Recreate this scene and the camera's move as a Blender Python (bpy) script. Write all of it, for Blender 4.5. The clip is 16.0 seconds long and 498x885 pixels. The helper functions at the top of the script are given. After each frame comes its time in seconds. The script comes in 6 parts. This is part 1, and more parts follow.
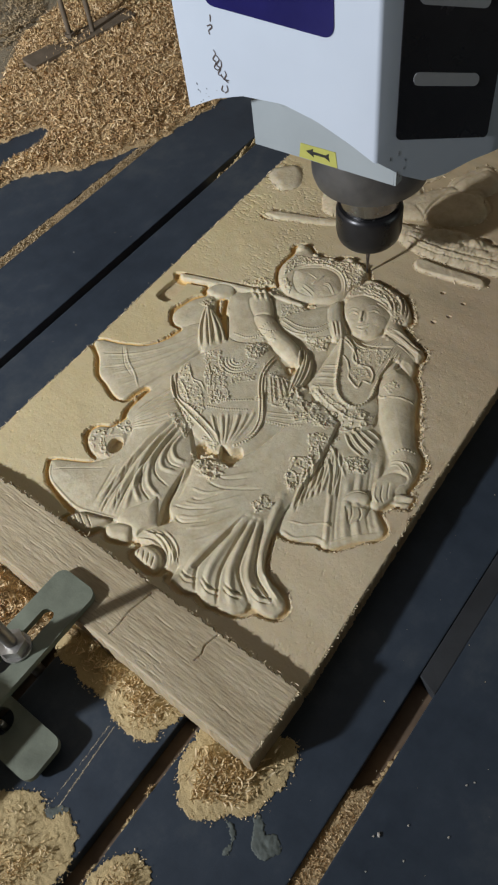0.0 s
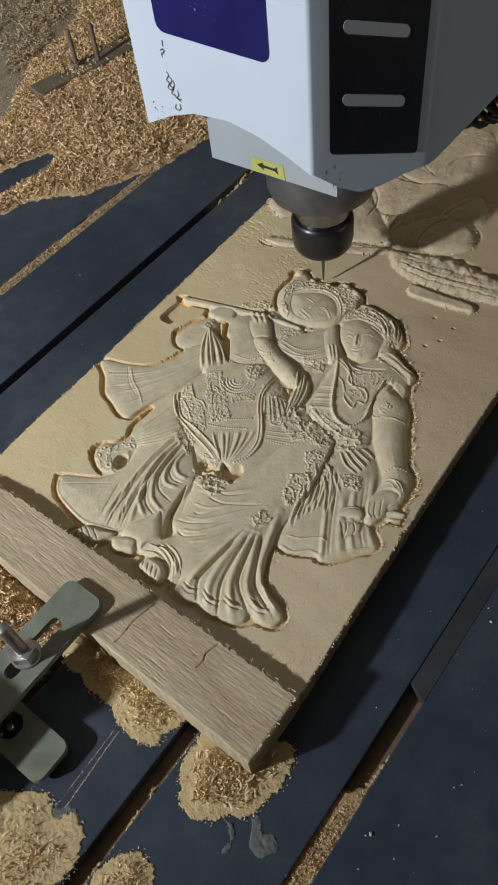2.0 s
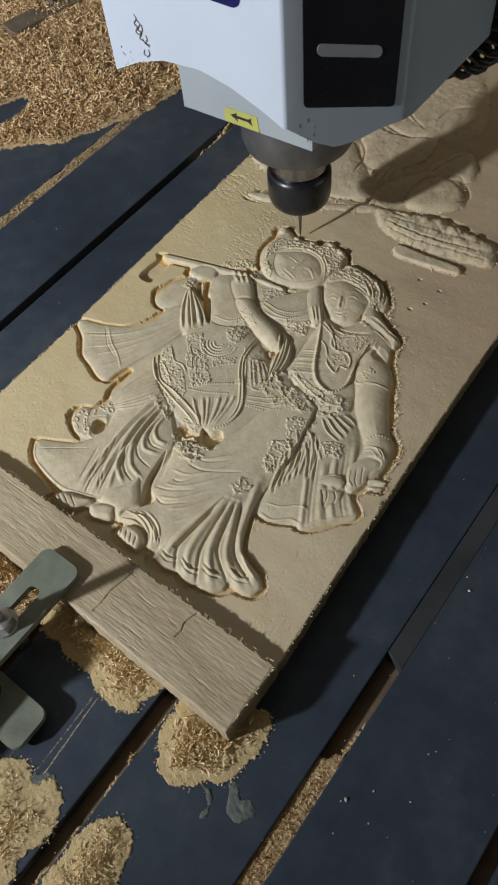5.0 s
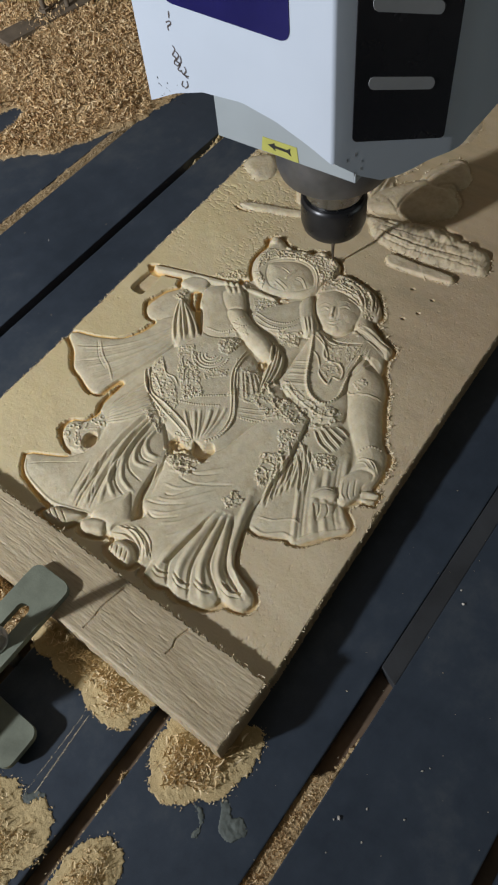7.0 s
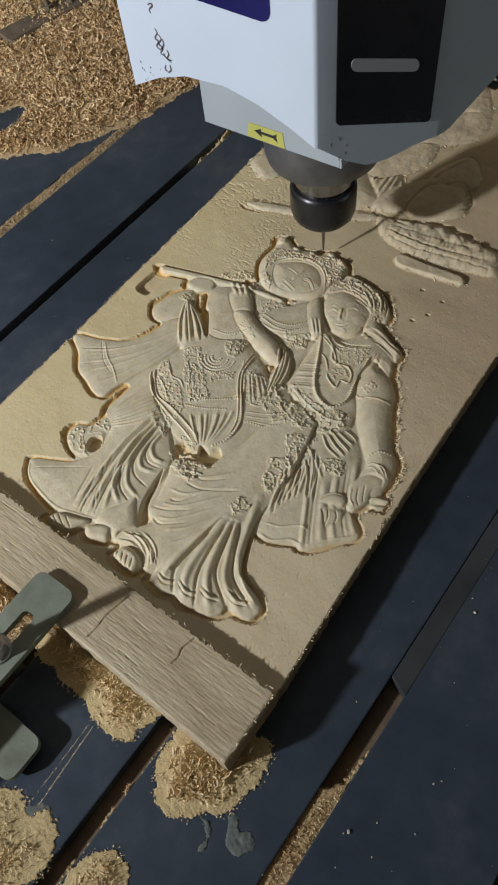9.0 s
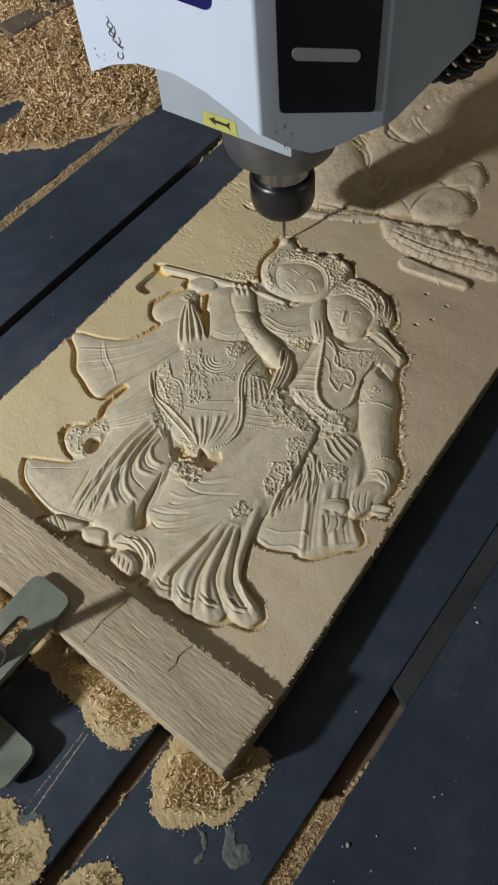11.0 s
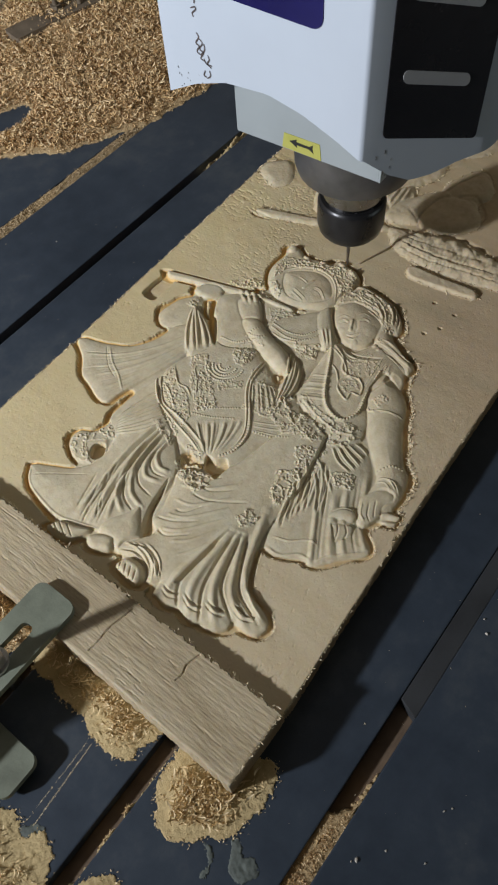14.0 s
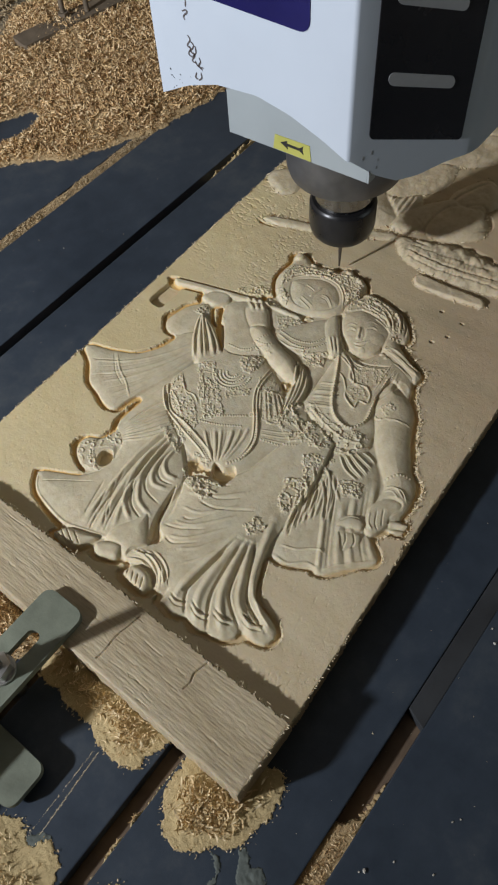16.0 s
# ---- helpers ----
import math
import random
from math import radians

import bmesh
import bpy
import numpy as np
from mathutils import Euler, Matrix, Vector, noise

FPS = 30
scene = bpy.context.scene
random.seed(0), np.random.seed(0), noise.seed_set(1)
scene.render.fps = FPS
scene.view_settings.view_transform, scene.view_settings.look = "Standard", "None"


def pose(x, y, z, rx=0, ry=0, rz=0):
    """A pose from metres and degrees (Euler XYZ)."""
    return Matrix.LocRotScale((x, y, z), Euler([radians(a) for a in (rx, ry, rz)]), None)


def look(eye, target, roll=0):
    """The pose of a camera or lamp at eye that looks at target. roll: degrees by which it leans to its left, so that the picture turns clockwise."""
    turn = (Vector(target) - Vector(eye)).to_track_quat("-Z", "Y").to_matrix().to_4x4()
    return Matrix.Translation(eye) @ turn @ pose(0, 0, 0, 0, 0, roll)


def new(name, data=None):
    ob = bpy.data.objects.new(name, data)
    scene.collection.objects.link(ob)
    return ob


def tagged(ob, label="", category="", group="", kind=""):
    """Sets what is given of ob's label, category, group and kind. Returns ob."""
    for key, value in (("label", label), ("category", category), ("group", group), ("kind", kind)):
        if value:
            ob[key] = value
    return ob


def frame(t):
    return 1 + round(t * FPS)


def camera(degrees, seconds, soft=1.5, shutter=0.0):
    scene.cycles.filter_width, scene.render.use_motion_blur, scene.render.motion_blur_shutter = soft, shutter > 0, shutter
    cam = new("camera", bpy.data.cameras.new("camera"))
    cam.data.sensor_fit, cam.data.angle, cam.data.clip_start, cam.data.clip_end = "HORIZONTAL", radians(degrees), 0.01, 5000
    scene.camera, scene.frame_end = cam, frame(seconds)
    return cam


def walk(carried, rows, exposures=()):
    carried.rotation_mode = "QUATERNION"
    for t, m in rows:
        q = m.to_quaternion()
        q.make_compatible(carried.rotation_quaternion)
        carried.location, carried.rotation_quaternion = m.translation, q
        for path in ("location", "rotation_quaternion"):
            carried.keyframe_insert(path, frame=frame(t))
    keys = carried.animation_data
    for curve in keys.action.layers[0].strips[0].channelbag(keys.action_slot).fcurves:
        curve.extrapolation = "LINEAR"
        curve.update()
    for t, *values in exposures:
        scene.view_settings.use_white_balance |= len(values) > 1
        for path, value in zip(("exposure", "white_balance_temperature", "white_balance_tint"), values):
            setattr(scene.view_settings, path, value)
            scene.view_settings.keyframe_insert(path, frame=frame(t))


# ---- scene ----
cam = camera(36.2, 16.0, soft=2.15)
PATH = [
    (0, (0.009, 0.01, 0.487), (0.82, 0.836, -1.143), -10.0),
    (0.5, (0.006, 0.007, 0.494), (0.831, 0.837, -1.128), -9.7),
    (1, (0.0, 0.003, 0.498), (0.834, 0.841, -1.115), -9.5),
    (1.5, (-0.001, 0.001, 0.502), (0.841, 0.837, -1.108), -9.1),
    (2, (-0.002, 0.003, 0.511), (0.841, 0.835, -1.1), -8.9),
    (2.5, (-0.005, 0.001, 0.517), (0.838, 0.843, -1.09), -8.9),
    (3, (-0.007, -0.001, 0.518), (0.844, 0.838, -1.085), -8.4),
    (3.5, (-0.009, -0.002, 0.517), (0.849, 0.838, -1.082), -8.2),
    (4, (-0.005, 0.0, 0.516), (0.849, 0.836, -1.087), -8.3),
    (4.5, (0.003, 0.005, 0.517), (0.829, 0.809, -1.118), -8.0),
    (5, (0.013, 0.011, 0.511), (0.787, 0.746, -1.18), -7.6),
    (7.5, (0.025, 0.009, 0.511), (0.8, 0.755, -1.174), -8.4),
    (8, (0.026, 0.015, 0.51), (0.8, 0.759, -1.177), -8.2),
    (8.5, (0.029, 0.017, 0.508), (0.792, 0.767, -1.182), -8.9),
    (11, (0.033, 0.027, 0.501), (0.806, 0.76, -1.192), -7.2),
    (11.5, (0.031, 0.03, 0.5), (0.811, 0.757, -1.192), -6.4),
    (12, (0.029, 0.029, 0.499), (0.819, 0.761, -1.186), -6.3),
    (12.5, (0.028, 0.03, 0.499), (0.818, 0.765, -1.185), -6.2),
    (13, (0.027, 0.033, 0.499), (0.828, 0.771, -1.178), -5.9),
    (13.5, (0.027, 0.035, 0.498), (0.836, 0.767, -1.179), -5.5),
    (14, (0.027, 0.036, 0.496), (0.83, 0.768, -1.183), -5.6),
    (14.5, (0.028, 0.04, 0.497), (0.825, 0.776, -1.183), -5.8),
    (15, (0.026, 0.041, 0.497), (0.831, 0.776, -1.18), -5.5),
    (15.5, (0.025, 0.041, 0.497), (0.837, 0.78, -1.175), -5.2),
    (16, (0.025, 0.041, 0.497), (0.837, 0.781, -1.174), -5.3),
]
walk(cam, [(t, look(eye, target, roll)) for t, eye, target, roll in PATH])

# the workshop lamp stands to the side of the bed
LAMP = (-1.05, 0.80, 0.74)
lamp_data = bpy.data.lights.new("work_lamp", "SPOT")
lamp_data.spot_size, lamp_data.spot_blend = radians(179), 1.0
lamp_data.energy, lamp_data.shadow_soft_size, lamp_data.color = 139.0, 0.040, (0.942, 0.978, 1.04)
new("work_lamp", lamp_data).matrix_world = look(LAMP, (0.55, 1.50, 0.45))
# added cool fill in a made-up south opening lifts the cover's shaded side
fill_lamp = bpy.data.lights.new("south_fill", "AREA")
fill_lamp.shape, fill_lamp.size, fill_lamp.size_y = "RECTANGLE", 0.9, 0.62
fill_lamp.energy, fill_lamp.color = 2.2, (0.88, 1.0, 0.97)
new("south_fill", fill_lamp).matrix_world = pose(0.95, -1.36, 0.33, 90, 0, 0)
world = bpy.data.worlds.new("world")
world.use_nodes = True
world.node_tree.nodes["Background"].inputs[0].default_value = (0.5, 0.6, 0.8, 1)
world.node_tree.nodes["Background"].inputs[1].default_value = 0.05
scene.world = world
scene.view_settings.exposure = 0.0


# ---- materials ----
def material(name, rough=0.6, metal=0.0, spec=0.5):
    """A principled material; returns it with its node tree and shader."""
    m = bpy.data.materials.new(name)
    m.use_nodes = True
    s = m.node_tree.nodes["Principled BSDF"]
    s.inputs["Roughness"].default_value, s.inputs["Metallic"].default_value = rough, metal
    s.inputs["Specular IOR Level"].default_value = spec
    return m, m.node_tree, s


def node(tree, kind, **values):
    n = tree.nodes.new(kind)
    for key, value in values.items():
        n.inputs[key.replace("_", " ")].default_value = value
    return n


def place_of(tree, scale=(1, 1, 1), turn=(0, 0, 0)):
    """Object coordinates, stretched."""
    co, mp = tree.nodes.new("ShaderNodeTexCoord"), tree.nodes.new("ShaderNodeMapping")
    mp.inputs["Scale"].default_value, mp.inputs["Rotation"].default_value = scale, turn
    tree.links.new(co.outputs["Object"], mp.inputs["Vector"])
    return mp.outputs[0]


def noise_of(tree, vector, scale, detail=4, rough=0.55):
    n = node(tree, "ShaderNodeTexNoise", Scale=scale, Detail=detail, Roughness=rough)
    tree.links.new(vector, n.inputs["Vector"])
    return n.outputs["Fac"]


def ramp_of(tree, value, *stops):
    r = tree.nodes.new("ShaderNodeValToRGB")
    while len(r.color_ramp.elements) < len(stops):
        r.color_ramp.elements.new(0.5)
    for el, (at, colour) in zip(r.color_ramp.elements, stops):
        el.position, el.color = at, (*colour, 1)
    tree.links.new(value, r.inputs["Fac"])
    return r.outputs["Color"]


def mixed(tree, factor, a, b, blend="MIX"):
    m = tree.nodes.new("ShaderNodeMix")
    m.data_type, m.blend_type = "RGBA", blend
    for socket, value in ((m.inputs["Factor"], factor), (m.inputs["A"], a), (m.inputs["B"], b)):
        if isinstance(value, (int, float)):
            socket.default_value = value
        elif isinstance(value, tuple):
            socket.default_value = (*value, 1)
        else:
            tree.links.new(value, socket)
    return m.outputs["Result"]


def sums(tree, kind, a, b):
    m = tree.nodes.new("ShaderNodeMath")
    m.operation = kind
    for socket, value in ((m.inputs[0], a), (m.inputs[1], b)):
        if isinstance(value, (int, float)):
            socket.default_value = value
        else:
            tree.links.new(value, socket)
    return m.outputs[0]


def bumped(tree, shader, height, distance, strength=1.0):
    b = node(tree, "ShaderNodeBump", Strength=strength, Distance=distance)
    tree.links.new(height, b.inputs["Height"])
    tree.links.new(b.outputs[0], shader.inputs["Normal"])


def painted(name, colour, rough=0.4, metal=0.0, wear=0.12, scale=60, bump=0.0002, spec=0.5):
    """Paint, plastic or metal with smudges, uneven gloss and a fine grain."""
    m, t, s = material(name, rough, metal, spec)
    at = place_of(t)
    big, fine = noise_of(t, at, scale, 5), noise_of(t, at, scale * 14, 3)
    dark = tuple(c * (1 - wear) for c in colour)
    lite = tuple(min(1, c * (1 + wear)) for c in colour)
    t.links.new(ramp_of(t, big, (0.3, dark), (0.7, lite)), s.inputs["Base Color"])
    t.links.new(sums(t, "MULTIPLY_ADD", big, 0.25), s.inputs["Roughness"])
    s.inputs["Roughness"].links[0].from_node.inputs[2].default_value = rough - 0.12
    bumped(t, s, fine, bump, 0.5)
    return m


def carved_wood():
    """Pale timber: raw weathered top, roughly milled ground, smooth finished carving, told apart by the 'cut' of each point."""
    m, t, s = material("carved_wood", 0.62, 0.0, 0.3)
    s.inputs["Subsurface Weight"].default_value, s.inputs["Subsurface Scale"].default_value = 0.14, 0.0025
    s.inputs["Subsurface Radius"].default_value = (1.0, 0.55, 0.2)
    grain = noise_of(t, place_of(t, (950, 75, 60)), 1.0, 5, 0.62)
    streak = noise_of(t, place_of(t, (90, 5, 20)), 1.0, 4)
    blot = noise_of(t, place_of(t), 9, 4)
    fine = noise_of(t, place_of(t), 900, 4)
    raw = ramp_of(t, grain, (0.28, (0.29, 0.225, 0.14)), (0.40, (0.46, 0.38, 0.255)), (0.7, (0.57, 0.475, 0.315)))
    raw = mixed(t, 1.0, raw, ramp_of(t, noise_of(t, place_of(t, (60, 14, 20)), 1.0, 4), (0.35, (0.82, 0.79, 0.75)), (0.6, (1, 1, 1))), "MULTIPLY")
    ground = mixed(t, blot, (0.73, 0.625, 0.385), (0.62, 0.52, 0.335))
    ground = mixed(t, 0.35, ground, ramp_of(t, streak, (0.3, (0.53, 0.42, 0.26)), (0.7, (0.65, 0.57, 0.40))))
    smooth = mixed(t, 0.3, (0.68, 0.605, 0.44), ramp_of(t, streak, (0.3, (0.54, 0.47, 0.325)), (0.7, (0.72, 0.64, 0.475))))
    mottle = noise_of(t, place_of(t), 130, 5, 0.65)
    smooth = mixed(t, 1.0, smooth, ramp_of(t, mottle, (0.3, (0.84, 0.80, 0.74)), (0.6, (1, 1, 1))), "MULTIPLY")
    smooth = mixed(t, 1.0, smooth, ramp_of(t, noise_of(t, place_of(t), 22, 4), (0.35, (0.90, 0.91, 0.90)), (0.62, (1.0, 0.985, 0.95))), "MULTIPLY")
    # amber of the warm bounce and shade in the trench, kept as a colour
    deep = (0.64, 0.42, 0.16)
    sap = node(t, "ShaderNodeSeparateXYZ")
    t.links.new(place_of(t), sap.inputs[0])
    across = sums(t, "ADD", sums(t, "MULTIPLY", sap.outputs["Y"], 4.2), sums(t, "MULTIPLY", blot, 0.9))
    ground = mixed(t, ramp_of(t, across, (0.75, (0, 0, 0)), (1.25, (1, 1, 1))), mixed(t, 1.0, ground, (0.97, 0.95, 0.98), "MULTIPLY"), ground)
    # browner wood towards the far end, darkened too for the lamp's falloff
    along = sums(t, "ADD", sums(t, "MULTIPLY", sap.outputs["X"], 1.4), sums(t, "SUBTRACT", sums(t, "MULTIPLY", blot, 0.35), sums(t, "MULTIPLY", sap.outputs["Y"], 1.0)))
    heart = ramp_of(t, along, (0.40, (0, 0, 0)), (0.65, (1, 1, 1)))
    ground = mixed(t, heart, ground, mixed(t, 1.0, ground, (0.84, 0.78, 0.76), "MULTIPLY"))
    smooth = mixed(t, heart, smooth, mixed(t, 1.0, smooth, (0.93, 0.875, 0.84), "MULTIPLY"))
    ground = mixed(t, ramp_of(t, sums(t, "MULTIPLY", across, 0.5), (0.62, (0, 0, 0)), (0.85, (1, 1, 1))), ground, mixed(t, 1.0, ground, (1.0, 0.97, 0.86), "MULTIPLY"))
    stain = ramp_of(t, noise_of(t, place_of(t, (55, 9, 20)), 1.0, 5, 0.65), (0.50, (0, 0, 0)), (0.72, (1, 1, 1)))
    ground = mixed(t, sums(t, "MULTIPLY", stain, heart), ground, mixed(t, 1.0, ground, (0.84, 0.87, 0.88), "MULTIPLY"))
    cut = t.nodes.new("ShaderNodeAttribute")
    cut.attribute_name = "cut"
    f1 = sums(t, "MINIMUM", cut.outputs["Fac"], 1.0)
    f2 = sums(t, "MINIMUM", sums(t, "MAXIMUM", sums(t, "SUBTRACT", cut.outputs["Fac"], 1.0), 0.0), 1.0)
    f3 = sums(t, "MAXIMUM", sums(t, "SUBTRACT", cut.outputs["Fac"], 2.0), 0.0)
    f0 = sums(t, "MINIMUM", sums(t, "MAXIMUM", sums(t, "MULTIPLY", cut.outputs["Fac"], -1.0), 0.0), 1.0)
    f1 = sums(t, "MAXIMUM", f1, 0.0)
    # below zero the raw tone is darkened, shade painted on the far long side
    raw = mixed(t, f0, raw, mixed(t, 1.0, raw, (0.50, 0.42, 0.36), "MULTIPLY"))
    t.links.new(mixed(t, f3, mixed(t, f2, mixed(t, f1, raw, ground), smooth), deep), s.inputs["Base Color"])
    rows = t.nodes.new("ShaderNodeTexWave")
    rows.inputs["Scale"].default_value, rows.inputs["Distortion"].default_value = 1.0, 1.5
    t.links.new(place_of(t, (520, 20, 20)), rows.inputs["Vector"])
    rough = sums(t, "ADD", sums(t, "MULTIPLY", rows.outputs["Fac"], 0.12), fine)
    bumped(t, s, sums(t, "ADD", rough, sums(t, "MULTIPLY", grain, 0.35)), 0.00016, 0.6)
    return m


def shavings(name, tones, rough=0.75):
    """Loose wood: every curl has its own tone."""
    m, t, s = material(name, rough, 0.0, 0.25)
    geo = t.nodes.new("ShaderNodeNewGeometry")
    stops = [((i + 0.5) / len(tones), c) for i, c in enumerate(tones)]
    grain = noise_of(t, place_of(t), 700, 3)
    t.links.new(mixed(t, 0.15, ramp_of(t, geo.outputs["Random Per Island"], *stops), ramp_of(t, grain, (0.3, tones[0]), (0.7, tones[-1]))), s.inputs["Base Color"])
    return m


def dust_stuff(name, a, b):
    m, t, s = material(name, 0.9, 0.0, 0.15)
    at = place_of(t)
    t.links.new(mixed(t, noise_of(t, at, 420, 5, 0.7), mixed(t, noise_of(t, at, 40, 4), a, b), tuple(c * 0.72 for c in a)), s.inputs["Base Color"])
    bumped(t, s, noise_of(t, at, 650, 6, 0.75), 0.0006, 1.0)
    return m


def bed_board():
    """Blue-black plastic bed strips, scuffed and filmed with fine wood dust."""
    m, t, s = material("bed_plastic", 0.5, 0.0, 0.35)
    at = place_of(t)
    film = sums(t, "ADD", sums(t, "MULTIPLY", noise_of(t, at, 7, 6, 0.62), 0.6), sums(t, "MULTIPLY", noise_of(t, at, 48, 6, 0.7), 0.4))
    speck = node(t, "ShaderNodeTexVoronoi", Scale=150.0)
    t.links.new(at, speck.inputs["Vector"])
    dots = ramp_of(t, speck.outputs["Distance"], (0.035, (1, 1, 1)), (0.075, (0, 0, 0)))
    few = ramp_of(t, noise_of(t, at, 28, 3), (0.58, (0, 0, 0)), (0.66, (1, 1, 1)))
    base = ramp_of(t, film, (0.36, (0.025, 0.035, 0.050)), (0.52, (0.038, 0.051, 0.070)), (0.66, (0.068, 0.080, 0.092)))
    dotted = mixed(t, 1.0, dots, few, "MULTIPLY")
    t.links.new(mixed(t, sums(t, "MULTIPLY", dotted, 0.35), base, (0.30, 0.27, 0.22)), s.inputs["Base Color"])
    scratch = noise_of(t, place_of(t, (6, 260, 6)), 1.0, 5, 0.7)
    t.links.new(sums(t, "ADD", sums(t, "MULTIPLY", film, 0.35), 0.28), s.inputs["Roughness"])
    bumped(t, s, sums(t, "ADD", scratch, noise_of(t, at, 900, 2)), 0.00012, 0.6)
    return m


def plaster(name, colour):
    m, t, s = material(name, 0.85, 0.0, 0.2)
    at = place_of(t)
    t.links.new(mixed(t, noise_of(t, at, 2.5, 6), colour, tuple(c * 0.8 for c in colour)), s.inputs["Base Color"])
    bumped(t, s, noise_of(t, at, 60, 5), 0.003, 0.5)
    return m


WOOD = carved_wood()
BED = bed_board()
ALLOY = painted("slot_alloy", (0.145, 0.098, 0.062), 0.75, 0.0, 0.35, 40)
WHITE = painted("white_enamel", (0.50, 0.555, 0.63), 0.32, 0.0, 0.03, 14, 0.00008)
INNER = painted("pale_enamel", (0.315, 0.35, 0.365), 0.42, 0.0, 0.06, 18, 0.0001)
BLUE = painted("blue_film", (0.012, 0.010, 0.085), 0.22, 0.0, 0.25, 22, 0.00005)
BLACK = painted("black_film", (0.019, 0.018, 0.021), 0.25, 0.0, 0.3, 20, 0.00005)
GREYSTRIP = painted("grey_strip", (0.36, 0.37, 0.385), 0.4, 0.0, 0.12, 40, 0.0001)
YELLOW = painted("yellow_sticker", (0.42, 0.41, 0.10), 0.45, 0.0, 0.1, 70, 0.00005)
PEN = painted("pen_ink", (0.075, 0.06, 0.058), 0.6, 0.0, 0.4, 300, 0.00005)
INK = painted("ink", (0.02, 0.02, 0.02), 0.5, 0.0, 0.3, 90, 0.00005)
CASTING = painted("dark_casting", (0.17, 0.17, 0.175), 0.42, 0.75, 0.2, 55, 0.0002)
STEEL = painted("bright_steel", (0.32, 0.32, 0.33), 0.26, 1.0, 0.12, 60, 0.00004)
NUTBLACK = painted("black_oxide", (0.022, 0.022, 0.024), 0.3, 0.4, 0.3, 60, 0.00008)
CARBIDE = painted("carbide", (0.22, 0.2, 0.19), 0.35, 0.9, 0.15, 90, 0.00004)
RUBBER = painted("black_rubber", (0.014, 0.013, 0.012), 0.45, 0.0, 0.3, 80, 0.0001)
GREEN = painted("clamp_paint", (0.195, 0.215, 0.165), 0.5, 0.15, 0.28, 38, 0.0003)
RUSTY = painted("dark_steel", (0.10, 0.08, 0.062), 0.55, 0.5, 0.35, 60, 0.0003)
DUSTY = painted("dusty_steel", (0.16, 0.125, 0.088), 0.7, 0.15, 0.25, 60, 0.0003)
ZINC = painted("zinc", (0.50, 0.49, 0.47), 0.34, 0.9, 0.2, 90, 0.0002)
WORN = painted("worn_zinc", (0.42, 0.40, 0.38), 0.38, 0.85, 0.3, 90, 0.0003)
PALECHIP = shavings("pale_chip_wood", ((0.60, 0.43, 0.215), (0.72, 0.535, 0.285), (0.79, 0.615, 0.35), (0.84, 0.69, 0.44)))
CHIP = shavings("chip_wood", ((0.29, 0.17, 0.075), (0.58, 0.38, 0.175), (0.76, 0.55, 0.285), (0.88, 0.69, 0.43)))
DULLCHIP = shavings("dull_chip_wood", ((0.31, 0.23, 0.13), (0.44, 0.335, 0.20), (0.56, 0.44, 0.275)))
SPLINTER = shavings("splinter_wood", ((0.55, 0.44, 0.27), (0.66, 0.55, 0.36), (0.74, 0.64, 0.46)))
TAN = dust_stuff("tan_dust", (0.56, 0.41, 0.225), (0.46, 0.33, 0.175))
DUST = dust_stuff("wood_dust", (0.68, 0.53, 0.285), (0.60, 0.455, 0.235))
FILM = dust_stuff("grey_dust", (0.36, 0.305, 0.215), (0.25, 0.22, 0.165))
CRUMB = painted("pale_crumb", (0.50, 0.47, 0.41), 0.85, 0.0, 0.2, 300, 0.0002)
SMEAR = painted("dried_smear", (0.105, 0.122, 0.110), 0.7, 0.0, 0.3, 120, 0.0002)
CONCRETE = plaster("concrete", (0.36, 0.32, 0.27))
WALLPAINT = plaster("wall_paint", (0.36, 0.31, 0.245))
SLATE = painted("slot_plastic", (0.034, 0.037, 0.041), 0.6, 0.0, 0.3, 30, 0.0002)


# ---- building helpers ----
def part(name, bm, mat, parent=None, label="", smooth=False):
    """Link a bmesh as one mesh object, under a thing or a part."""
    mesh = bpy.data.meshes.new(name)
    bm.normal_update()
    bm.to_mesh(mesh)
    bm.free()
    mesh.materials.append(mat)
    if smooth:
        mesh.shade_smooth()
    ob = new(name, mesh)
    ob.parent = parent
    return tagged(ob, label)


def raw_mesh(name, verts, faces, mat, parent=None, label="", smooth=False):
    """The same from arrays of points and quads."""
    mesh = bpy.data.meshes.new(name)
    verts, faces = np.asarray(verts, np.float32), np.asarray(faces, np.int32)
    mesh.vertices.add(len(verts))
    mesh.vertices.foreach_set("co", verts.ravel())
    k = faces.shape[1]
    mesh.loops.add(faces.size)
    mesh.loops.foreach_set("vertex_index", faces.ravel())
    mesh.polygons.add(len(faces))
    mesh.polygons.foreach_set("loop_start", np.arange(0, faces.size, k, dtype=np.int32))
    mesh.update(calc_edges=True)
    mesh.validate()
    mesh.materials.append(mat)
    if smooth:
        mesh.shade_smooth()
    ob = new(name, mesh)
    ob.parent = parent
    return tagged(ob, label)


def bevelled(bm, width, segments=2, angle=30):
    edges = [e for e in bm.edges if len(e.link_faces) == 2 and e.calc_face_angle(0) > radians(angle)]
    bmesh.ops.bevel(bm, geom=edges, offset=width, segments=segments, affect="EDGES", profile=0.6)
    return bm


